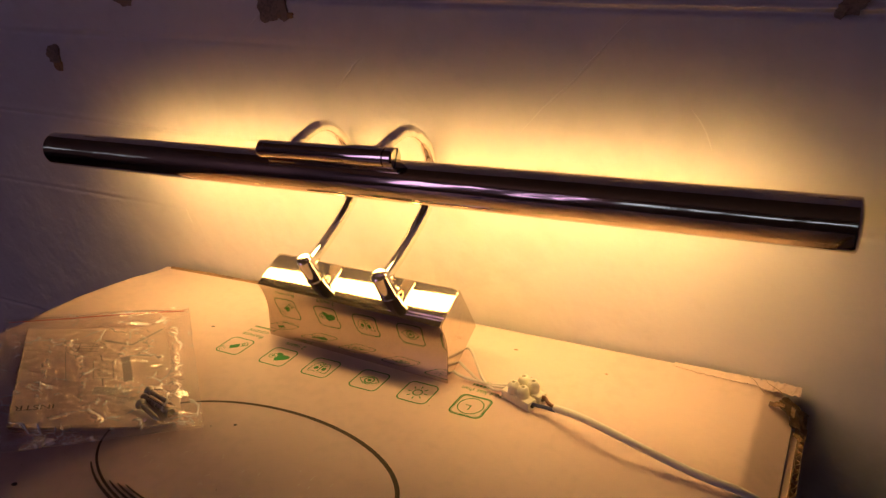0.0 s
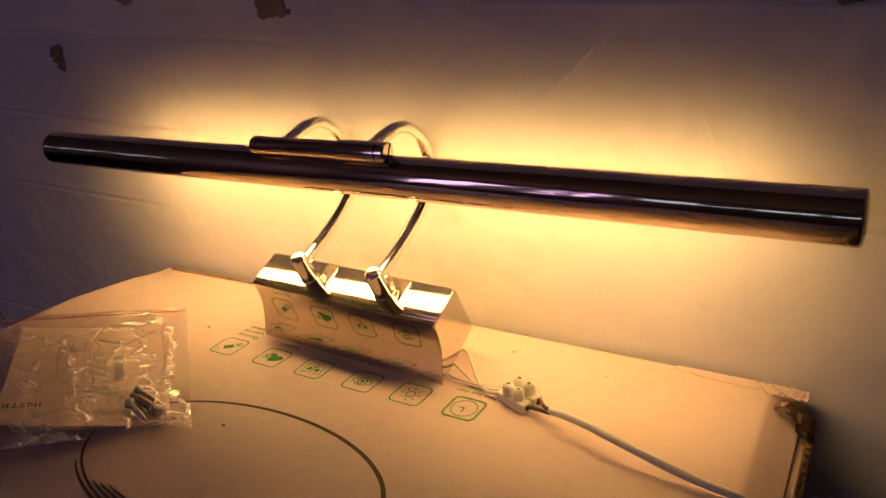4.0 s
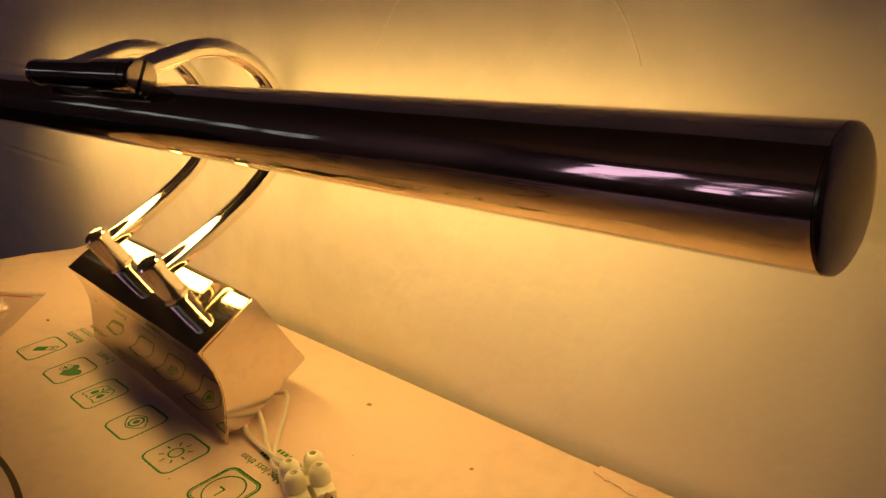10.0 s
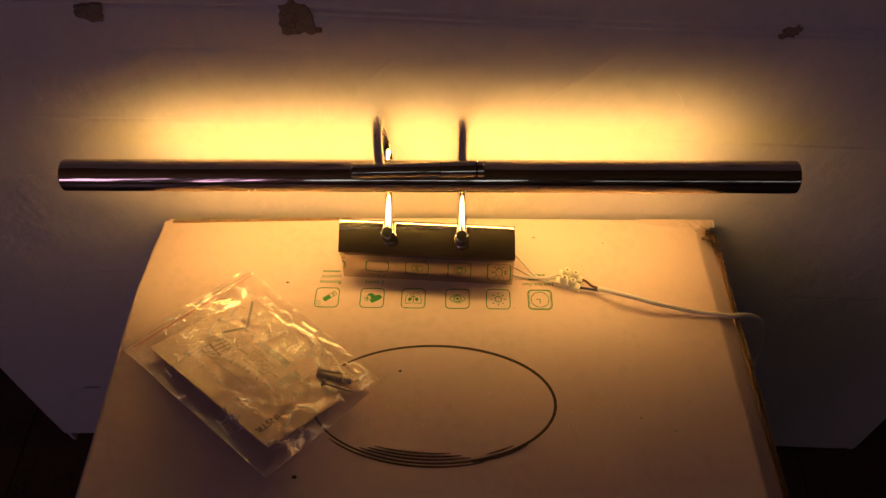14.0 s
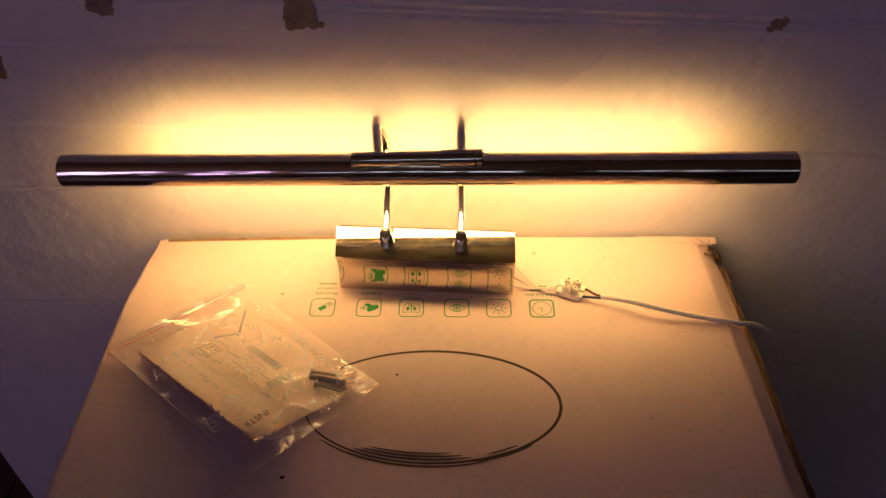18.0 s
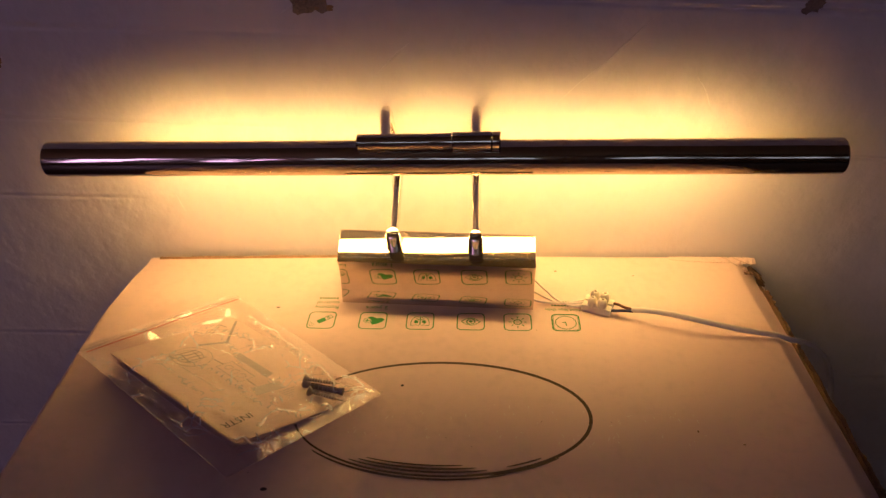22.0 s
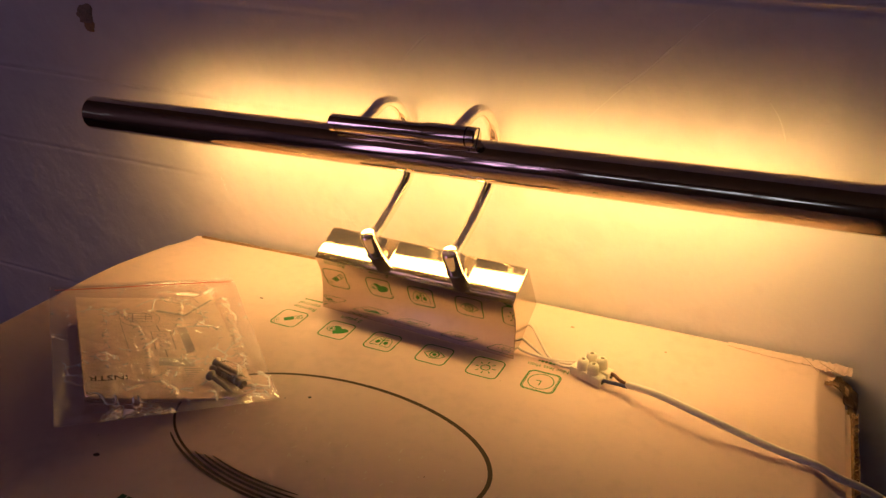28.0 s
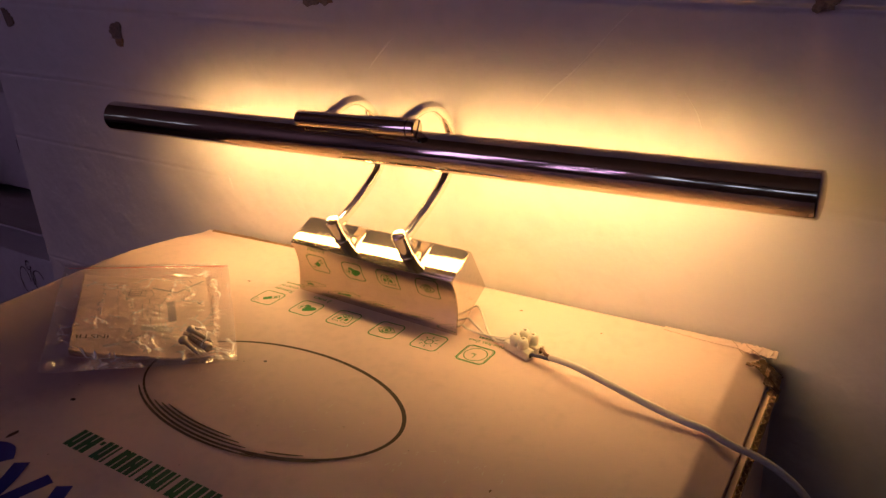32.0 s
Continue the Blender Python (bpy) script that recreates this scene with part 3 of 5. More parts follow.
def carton_shell():
    top = [(CX0, -0.02), (CX0, -0.004)]
    top += [(CX0 + 0.004 + 0.004 * math.cos(radians(a)), -0.004 + 0.004 * math.sin(radians(a))) for a in (165, 150, 135, 120, 105, 90)]
    top += [(-0.225, 0.0), (-0.205, 0.0), (-0.185, 0.0), (-0.165, 0.0), (-0.14, 0.0), (0.0, 0.0), (0.12, 0.0), (0.2352, 0.0), (0.237, -0.0003), (0.2388, -0.0012), (0.2465, -0.0064), (0.2535, -0.0112)]
    bot = [(x + (0.0036 if x < CX0 + 0.003 else 0.0), z - (0.0036 if x >= CX0 + 0.003 else 0.0)) for x, z in top][::-1]
    prof = top + bot
    bm = bmesh.new()
    ys = [CY1, 0.006, -0.01, -0.025, -0.05, -0.075, -0.1, -0.15, -0.2, -0.25, -0.3, -0.36, CY0]
    rows = [[bm.verts.new((x + ((0.037 if x < 0.24 else 0.027) * max(0, -y) if x > 0.2 else 0.02 * max(0, -y - 0.08) if x < -0.2 else 0), y - (back_edge(x) if y > -0.02 else 0), z + curl(x, y) + (0.0005 * noise.noise((x * 12, y * 12, 4.0)) if x > 0.242 else 0))) for x, z in prof] for y in ys]
    for a, b in zip(rows, rows[1:]):
        for k in range(len(prof)):
            bm.faces.new((a[k], a[(k + 1) % len(prof)], b[(k + 1) % len(prof)], b[k]))
    bm.faces.new(rows[0])
    bm.faces.new(rows[-1])
    part("top_flap", bm, BOARD, carton)
    part("side_panel", block(CX0 + 0.004, CX0 + 0.0078, CY0, CY1, FLOOR, -0.0042), BOARD, carton, smooth=False)
    bm = block(CX1 - 0.0035, CX1 + 0.0003, CY0, CY1 - 0.02, FLOOR, -0.0158)
    for v in bm.verts:
        v.co.x += 0.027 * max(0, -v.co.y)
    part("side_panel", bm, BOARD, carton, smooth=False)
    part("front_panel", block(CX0 + 0.008, 0.2665, CY0, CY0 + 0.0038, FLOOR, -0.004), BOARD, carton, smooth=False)
    part("back_panel", block(CX0 + 0.008, 0.25, CY1 - 0.0108, CY1 - 0.007, FLOOR, -0.0042), BOARD, carton, smooth=False)


carton_shell()


def corrugation(start, along, out, length, name, seed, thick=0.0042, jag=0.0012):
    """Torn open board edge: two liners with the fluted sheet between them."""
    rnd = random.Random(seed)
    along, out = Vector(along).normalized(), Vector(out).normalized()
    upv = out.cross(along).normalized()
    if upv.z < 0:
        upv = -upv
    bm = bmesh.new()
    n = int(length / 0.0011)
    for lay in range(3):
        prev = None
        for i in range(n + 1):
            s = length * i / n
            e = jag * noise.noise((s * 60, seed * 3.3 + lay, 0.3)) + 0.4 * jag * (rnd.random() - 0.5)
            lift = (0, thick * 0.5 + thick * 0.42 * math.sin(2 * math.pi * s / 0.0065), thick)[lay]
            base = Vector(start) + along * s + upv * (lift - thick)
            w = 0.00045
            a = base + out * (-0.004)
            b = base + out * (0.0012 + e)
            ring = [bm.verts.new(a - upv * w / 2), bm.verts.new(b - upv * w / 2), bm.verts.new(b + upv * w / 2), bm.verts.new(a + upv * w / 2)]
            if prev:
                for k in range(3):
                    bm.faces.new((prev[k], prev[k + 1], ring[k + 1], ring[k]))
            prev = ring
    part(name, bm, KRAFT, carton, "open brown corrugated edge", smooth=False)


corrugation((CX1 + 0.0003, -0.012, -0.0142), (0.027, -1, 0), (0.12, 0, 1), 0.415, "corrugated_edge", 2, 0.003, 0.0026)
corrugation((-0.236, 0.0066, 0.0006), (1, 0.031, 0), (0, 1, 0.75), 0.163, "corrugated_edge", 5, 0.0036, 0.001)


def scraps():
    """Crumpled flaps of the torn corner."""
    rnd = random.Random(31)
    # The darkest kraft scraps paint in the shade of the corner's hollow.
    spec = ((0.2525, -0.0022, 0.0125, 0.012, -0.0012, KRAFT_SHADED), (0.2555, -0.0055, 0.006, 0.01, -0.0045, KRAFT_SHADED), (0.2585, 0.001, 0.004, 0.013, -0.005, KRAFT_SHADED),
            (0.2575, -0.0105, 0.004, 0.007, -0.008, KRAFT), (0.259, -0.004, 0.004, 0.014, -0.011, KRAFT_SHADED), (0.2465, -0.0052, 0.005, 0.003, -0.0003, KRAFT), (0.2435, -0.0065, 0.004, 0.003, 0.0, KRAFT),
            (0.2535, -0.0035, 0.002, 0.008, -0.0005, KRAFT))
    # The top paper layer, torn loose along the back edge.
    for x0, x1, seed in ((0.186, 0.2335, 2), (0.2345, 0.2555, 5)):
        bm = bmesh.new()
        n = 26
        prev = None
        for i in range(n + 1):
            x = x0 + (x1 - x0) * i / n
            u = i / n
            front = 0.0102 - 0.0042 * min(1, u * 1.6) ** 0.7 if seed == 2 else 0.0052 - 0.003 * math.sin(math.pi * u) + 0.0025 * u + 0.0016 * noise.noise((x * 900, 1, 7))
            front += 0.0011 * noise.noise((x * 420, seed, 0)) + 0.0007 * noise.noise((x * 1300, seed, 4))
            ring = []
            for j in range(5):
                v = j / 4
                y = front + (CY1 + 0.0006 - front) * v
                lift = 0.0005 + 0.0011 * (1 - v) ** 2 * abs(noise.noise((x * 160, seed * 3, 1))) + 0.0004 * noise.noise((x * 300, y * 300, 2)) ** 2
                w = (0.35 if seed == 2 else 1.0) * min(1.0, 3 * u)
                y += 0.0007 * w * noise.noise((x * 380, v * 2.2, 5.0)) - (0.0006 * w * abs(noise.noise((x * 210, 3.0, seed))) if j == 4 else 0)
                lift += w * (0.001 * abs(noise.noise((x * 260, y * 260, 9.0))) + 0.0009 * noise.noise((x * 620, y * 620, 1.0)))
                ring.append(bm.verts.new((x + 0.0008 * w * noise.noise((x * 300, y * 500, 2.0)), y, lift - 0.25 * max(0, x - 0.246) * (1.3 - v))))
            if prev:
                for j in range(4):
                    bm.faces.new((prev[j], ring[j], ring[j + 1], prev[j + 1]))
            prev = ring
        bm.normal_update()
        bmesh.ops.solidify(bm, geom=bm.faces[:], thickness=0.0003)
        part("torn_paper_layer", bm, BOARD, carton, "white paper layer torn loose", smooth=False)
    for cx, cy, w, d, z, mat in spec:
        bm = bmesh.new()
        n, m = 7, 5
        g = [[None] * (m + 1) for _ in range(n + 1)]
        for i in range(n + 1):
            for j in range(m + 1):
                u, v = i / n - 0.5, j / m - 0.5
                edge = 1 + (0.25 * (rnd.random() - 0.5) if i in (0, n) or j in (0, m) else 0)
                x, y = cx + u * w * edge, cy + v * d * edge
                g[i][j] = bm.verts.new((x, y, z - 0.55 * max(0, x - 0.246) + (0.0014 if mat is BOARD else 0.0032) * noise.noise((x * 170, y * 170, cx * 90))))
        for i in range(n):
            for j in range(m):
                bm.faces.new((g[i][j], g[i + 1][j], g[i + 1][j + 1], g[i][j + 1]))
        bm.normal_update()
        bmesh.ops.solidify(bm, geom=bm.faces[:], thickness=0.0005)
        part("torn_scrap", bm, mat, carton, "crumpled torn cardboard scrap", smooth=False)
    part("crack_line", stroke([(p.x, p.y) for p in smooth_path([(0.2362, 0.0132, 0), (0.2385, 0.0085, 0), (0.2428, 0.005, 0), (0.2472, 0.001, 0)], 6)], lambda u: 0.0002 + 0.0005 * u, 0.0021), KRAFT, carton, smooth=False)
    part("crack_line", stroke([(p.x, p.y) for p in smooth_path([(0.2275, 0.0128, 0), (0.2315, 0.009, 0), (0.2342, 0.004, 0), (0.238, -0.0015, 0)], 6)], 0.0003, 0.0017), KRAFT, carton, smooth=False)


scraps()

PZ = 0.0002


def icon(cx, kind):
    """A green printed pictogram in a rounded square, upside down to the back edge."""
    cy, s = -0.0741, 0.0198
    fr = part("icon_frame", stroke(rounded(cx, cy, s, s * 0.98, 0.0036), 0.00085, PZ, True), GREEN, carton, "thin green rounded square print", smooth=False)
    bm = bmesh.new()
    if kind == "remote":
        a = math.radians(38)
        f = lambda u, v: (cx + 0.0022 + u * math.cos(a) - v * math.sin(a), cy + 0.0012 + u * math.sin(a) + v * math.cos(a))
        fill([f(-0.0062, -0.0022), f(0.0005, -0.0022), f(0.0005, 0.0022), f(-0.0062, 0.0022)], PZ, bm)
        fill([f(0.001, -0.0022), f(0.0062, -0.0022), f(0.0062, -0.0016), f(0.001, -0.0016)], PZ, bm)
        fill([f(0.001, 0.0016), f(0.0062, 0.0016), f(0.0062, 0.0022), f(0.001, 0.0022)], PZ, bm)
        fill([f(0.0056, -0.0016), f(0.0062, -0.0016), f(0.0062, 0.0016), f(0.0056, 0.0016)], PZ, bm)
        stroke([f(*p) for p in arc(0.0032, 0, 0.001, 0.001, 0, 360, 12)], 0.0006, PZ, False, bm)
        for k in (0.0015, 0.003, 0.0045):
            stroke(arc(cx - 0.0042, cy - 0.0042, k, k, 150, 250, 8), 0.0003, PZ, False, bm)
    elif kind == "heart":
        heart = [(math.sin(t) ** 3, 0.81 * math.cos(t) - 0.31 * math.cos(2 * t) - 0.12 * math.cos(3 * t)) for t in np.linspace(0, 2 * math.pi, 32, endpoint=False)]
        ca, sa = math.cos(math.radians(-14)), math.sin(math.radians(-14))
        fill([(cx + 0.0016 + 0.0062 * (x * ca - y * sa), cy + 0.0002 + 0.0056 * (x * sa + y * ca)) for x, y in heart], PZ, bm)
        part("disc", fill(arc(cx - 0.0041, cy - 0.0004, 0.0031, 0.0031, 0, 350, 24), PZ + 0.0002, bmesh.new()), BOARD, fr, smooth=False)
        stroke(arc(cx - 0.0041, cy - 0.0004, 0.0027, 0.0027, 0, 360, 22), 0.0004, PZ + 0.0004, False, bm)
        for dx, dy in ((0.0017, 0), (0, 0.0017)):
            stroke([(cx - 0.0041 - dx, cy - 0.0004 - dy), (cx - 0.0041 + dx, cy - 0.0004 + dy)], 0.0009, PZ + 0.0004, False, bm)
    elif kind == "leaf":
        for q in (-1, 1):
            lobe = [(0.0008, -0.0052), (0.003, -0.0046), (0.0062, -0.0052), (0.0068, -0.0035), (0.0061, 0.0012), (0.0043, 0.0044), (0.0021, 0.0052), (0.001, 0.0036)]
            stroke([(cx + q * p.x, cy + p.y) for p in smooth_path([(x, y, 0) for x, y in lobe], 4)], 0.0005, PZ, False, bm)
            fill([(cx + q * x, cy + y) for x, y in ((0.0013, 0.0002), (0.0036, 0.0012), (0.0046, -0.0016), (0.0034, -0.003), (0.0014, -0.0019))][::q], PZ, bm)
            stroke([(cx + q * 0.0005, cy + 0.0012), (cx + q * 0.0031, cy + 0.0031)], 0.0007, PZ, False, bm)
        stroke([(cx, cy - 0.0046), (cx, cy + 0.0056)], 0.0008, PZ, False, bm)
    elif kind == "eye":
        lens = [(cx - 0.007 + 0.014 * k / 14, cy + 0.0042 * math.sin(math.pi * k / 14)) for k in range(15)]
        lens += [(cx + 0.007 - 0.014 * k / 14, cy - 0.0042 * math.sin(math.pi * k / 14)) for k in range(1, 14)]
        stroke(lens, 0.0006, PZ, True, bm)
        stroke(arc(cx, cy, 0.003, 0.003, 0, 360, 20), 0.0009, PZ, False, bm)
        fill(arc(cx, cy, 0.0014, 0.0014, 0, 345, 14), PZ, bm)
    elif kind == "sun":
        stroke(arc(cx, cy, 0.0028, 0.0028, 0, 360, 22), 0.0007, PZ, False, bm)
        for k in range(8):
            a = math.radians(45 * k)
            stroke([(cx + 0.0044 * math.cos(a), cy + 0.0044 * math.sin(a)), (cx + 0.0066 * math.cos(a), cy + 0.0066 * math.sin(a))], 0.0007, PZ, False, bm)
    else:
        stroke(arc(cx, cy, 0.0075, 0.0075, 0, 360, 36), 0.0006, PZ, False, bm)
        stroke(rounded(cx, cy, s * 0.91, s * 0.9, 0.003), 0.0004, PZ, True, bm)
        stroke([(cx, cy + 0.0006), (cx, cy - 0.0038)], 0.0007, PZ, False, bm)
        stroke([(cx + 0.0003, cy + 0.0003), (cx - 0.003, cy + 0.0003)], 0.0007, PZ, False, bm)
    part("pictogram", bm, GREEN, fr, "green printed pictogram", smooth=False)


for cx, kind in ((-0.0853, "remote"), (-0.0471, "heart"), (-0.0122, "leaf"), (0.025, "eye"), (0.0593, "sun"), (0.0944, "clock")):
    icon(cx, kind)


def flipped(x, y, z=PZ):
    return pose(x, y, z, 0, 0, 180)


for words, x, y in (("Remote", -0.084, -0.0583), ("control", -0.084, -0.0525), ("2 years", -0.046, -0.0583), ("Not less than", 0.0935, -0.0588)):
    lettering("caption", words, 0.0048 if words.startswith("Not") else 0.0058, flipped(x, y), GREEN, carton, "small green printed words")
for x, y, w in ((-0.084, -0.0468, 0.015), (0.094, -0.0535, 0.017), (0.094, -0.0487, 0.009)):
    bm = bmesh.new()
    k = -w / 2
    rnd = random.Random(int(x * 1e4) + int(y * 1e4))
    while k < w / 2:
        ww = 0.0011 + 0.0009 * rnd.random()
        fill([(x + k, y - 0.001), (x + k + ww, y - 0.001), (x + k + ww, y + 0.0008), (x + k, y + 0.0008)], PZ, bm)
        k += ww + 0.0006
    part("caption", bm, GREEN, carton, "illegible small green print", smooth=False)


def ring_print():
    cx, cy, a, b = 0.0078, -0.1692, 0.0933, 0.0492
    bm = stroke([(x, y) for x, y in arc(cx, cy, a, b, 0, 360, 120)], lambda u: 0.0019 + 0.0005 * math.sin(6.3 * u + 1), PZ)
    part("ring_print", bm, RING_INK, carton, "dark brown printed oval ring", smooth=False)
    for k, (da, db, a0, a1, w) in enumerate(((0.0034, 0.0026, 217, 294, 0.0015), (-0.0014, -0.0027, 234, 288, 0.0013), (-0.0028, -0.0052, 238, 284, 0.0013), (-0.0042, -0.0077, 241, 279, 0.0011),
                                             (0.002, 0.0015, 288, 318, 0.0012), (-0.003, -0.003, 296, 312, 0.0011))):
        bm = stroke(arc(cx, cy, a + da, b + db, a0, a1, 40), lambda u, w=w: w * (0.35 + 0.8 * math.sin(math.pi * u) ** 0.5), PZ + 0.0002)
        part("brush_stroke", bm, RING_INK, carton, "tapered dark printed stroke", smooth=False)


ring_print()


def letter_bars():
    """Plain slanted shapes in place of the printed name."""
    x = -0.0565
    rnd = random.Random(4)
    for k in range(14):
        w = 1.17 * (0.0065, 0.0075, 0.0022, 0.0065, 0.003, 0.0072, 0.0072, 0.003, 0.0058, 0.0065, 0.003, 0.006, 0.0078, 0.007)[k]
        h = 0.0032 if k == 2 else 0.0142
        top = -0.2595
        sh = 0.0
        bm = bmesh.new()
        if h > 0.005:
            fill([(x, top), (x + w * 0.46, top), (x + w * 0.46 + sh, top + h), (x + sh, top + h)], PZ, bm)
            if w > 0.004:
                fill([(x + w * 0.56, top), (x + w, top), (x + w + sh, top + h), (x + w * 0.56 + sh, top + h)], PZ, bm)
                y = top + h * rnd.choice((0.05, 0.4, 0.75))
                fill([(x + w * 0.42, y), (x + w * 0.56, y), (x + w * 0.56, y + 0.003), (x + w * 0.42, y + 0.003)], PZ, bm)
        else:
            fill([(x, top + 0.0095), (x + w, top + 0.0095), (x + w, top + 0.0125), (x, top + 0.0125)], PZ, bm)
        part("letter_bar", bm, DARK_GREEN, carton, "bold green printed shape", smooth=False)
        x += w + 0.0014
    for pts in ([(-0.036, -0.28), (-0.045, -0.274), (-0.056, -0.277), (-0.062, -0.29), (-0.058, -0.303), (-0.046, -0.306)], [(-0.04, -0.292), (-0.034, -0.3), (-0.03, -0.306)], [(-0.026, -0.276), (-0.018, -0.29), (-0.012, -0.306)],
                [(0.0, -0.276), (-0.004, -0.29), (-0.008, -0.306)], [(0.012, -0.276), (0.02, -0.29), (0.026, -0.306)], [(0.036, -0.28), (0.028, -0.294), (0.034, -0.306)], [(0.052, -0.276), (0.05, -0.306)]):
        bm = stroke([(p.x - 0.034, p.y - 0.004) for p in smooth_path([(*q, 0) for q in pts], 7)], 0.0088, PZ)
        part("letter_bar", bm, BLUE, carton, "large bold blue printed shape", smooth=False)


letter_bars()


def smudges():
    rnd = random.Random(9)
    spec = [(-0.0195, -0.143, 0.0022, 0.0018, INK), (-0.121, -0.0592, 0.0032, 0.0016, INK), (0.092, -0.008, 0.0026, 0.002, KRAFT), (0.153, -0.0135, 0.0016, 0.0014, KRAFT),
            (-0.0915, -0.2302, 0.0042, 0.0026, INK), (-0.09, -0.268, 0.0035, 0.008, RING_INK), (-0.032, -0.1495, 0.001, 0.0008, INK), (0.19, -0.19, 0.002, 0.001, KRAFT), (0.165, -0.18, 0.001, 0.002, KRAFT)]
    for _ in range(26):
        spec.append((rnd.uniform(-0.14, 0.22), rnd.uniform(-0.3, -0.02), rnd.uniform(0.0004, 0.001), rnd.uniform(0.0004, 0.001), KRAFT))
    for x, y, w, h, mat in spec:
        part("speck", fill([(x + 0.5 * w * math.cos(a) * (0.8 + 0.4 * rnd.random()), y + 0.5 * h * math.sin(a) * (0.8 + 0.4 * rnd.random())) for a in np.linspace(0, 6.28, 9, endpoint=False)], PZ), mat, carton, smooth=False)
    for k in range(64):
        x, y, a, ln = rnd.uniform(-0.05, 0.17), rnd.gauss(-0.17 if k % 2 else -0.188, 0.004), rnd.gauss(1.4, 0.5), rnd.uniform(0.001, 0.004)
        q = [(x + ln * k * math.cos(a) + 0.0006 * noise.noise((x * 900, k * 2, 1)), y + ln * k * math.sin(a)) for k in (0, 0.3, 0.6, 1.0)]
        part("scuff", stroke(q, lambda u: 0.0007 * max(0.2, math.sin(math.pi * u)), PZ), SCUFF, carton, "pale paper scuff", smooth=False)
    for y0, y1 in ((-0.166, -0.186), (-0.194, -0.216)):
        bm = stroke([(p.x, p.y) for p in smooth_path([(-0.2185, y0, 0), (-0.2193, y0 * 0.6 + y1 * 0.4, 0), (-0.219, y1, 0)], 6)], lambda u: 0.0012 * max(0.1, 1 - 1.1 * u), PZ)
        for v in bm.verts:
            v.co.z += curl(v.co.x, v.co.y) + 0.0002
        part("pen_scratch", bm, RING_INK, carton, "faint dark scratch", smooth=False)


smudges()


# ---- the picture light ----
lamp = thing("picture_light", "polished chrome picture light, switched on, lying on its bracket", "picture light")
BY, BZ, BR = -0.0428, 0.1179, 0.0122
BX0, BX1 = -0.272, 0.2729
OPEN, AIM = 50.0, -50.0


def lean(bm):
    """The bar lies a little askew over its bracket."""
    for v in bm.verts:
        v.co.y -= 0.001 * v.co.x
        v.co.z += 0.0065 * v.co.x
    return bm


def lamp_bar():
    outer = [(BY + BR * math.cos(radians(a)), BZ + BR * math.sin(radians(a))) for a in np.linspace(AIM + OPEN, 360 + AIM - OPEN, 72)]
    ri = BR - 0.0009
    inner = [(BY + ri * math.cos(radians(a)), BZ + ri * math.sin(radians(a))) for a in np.linspace(360 + AIM - OPEN, AIM + OPEN, 72)]
    part("tube", lean(extrude_x(outer + inner, BX0 + 0.0009, BX1 - 0.0009)), CHROME_TUBE, lamp, "long polished chrome tube")
    c, s = math.cos(radians(AIM)), math.sin(radians(AIM))
    d, h = BR * math.cos(radians(OPEN)) - 0.0003, BR * math.sin(radians(OPEN)) - 0.0003

    def plate(bulge, x0, x1, th):
        e = [h * (k / 6 - 1) for k in range(13)]
        q = [(bulge * (1 - (v / h) ** 2), v) for v in e] + [(bulge * (1 - (v / h) ** 2) - th, v) for v in e[::-1]]
        return lean(extrude_x([(BY + c * (d + o) - s * v, BZ + s * (d + o) + c * v) for o, v in q], x0, x1))

    part("diffuser", plate(0.0022, -0.226, 0.224, 0.001), LED, lamp, "glowing warm white diffuser strip")
    part("end_filler", plate(0.0024, BX0 + 0.001, -0.2265, 0.002), CHROME_SATIN, lamp)
    part("end_filler", plate(0.0024, 0.2245, BX1 - 0.001, 0.002), CHROME_SATIN, lamp)
    for x, sg in ((BX0 + 0.0009, -1), (BX1 - 0.0009, 1)):
        prof = [(-0.002, BR - 0.001), (0.0001, BR - 0.001), (0.0001, BR), (0.0006, BR - 0.0001), (0.0011, BR - 0.0006), (0.0016, BR * 0.85), (0.0021, BR * 0.6), (0.0024, BR * 0.3), (0.0025, 0.0)]
        part("end_cap", lean(lathe(prof, (x, BY, BZ), (sg, 0, 0), 48)), CHROME_SATIN, lamp, "slightly domed satin end cap")


lamp_bar()
HY, HZ = -0.0512, 0.1338


def swung(bm):
    """The hinge lies a little askew on the tube."""
    for v in bm.verts:
        v.co.y += 0.03 * v.co.x
    return bm


part("hinge_barrel", swung(lathe([(0, 0.0054), (0.0585, 0.0054)], (-0.0463, HY, HZ), (1, 0, 0))), CHROME, lamp)
part("hinge_sleeve", swung(lathe([(0, 0.0054), (0.0003, 0.0062), (0.0257, 0.0062), (0.026, 0.0054)], (0.0125, HY, HZ), (1, 0, 0))), CHROME, lamp)
part("hinge_cap", swung(lathe([(0, 0.0), (0.0001, 0.0044), (0.0009, 0.0056), (0.0052, 0.0056), (0.0055, 0.005)], (-0.0517, HY, HZ), (1, 0, 0))), CHROME, lamp)


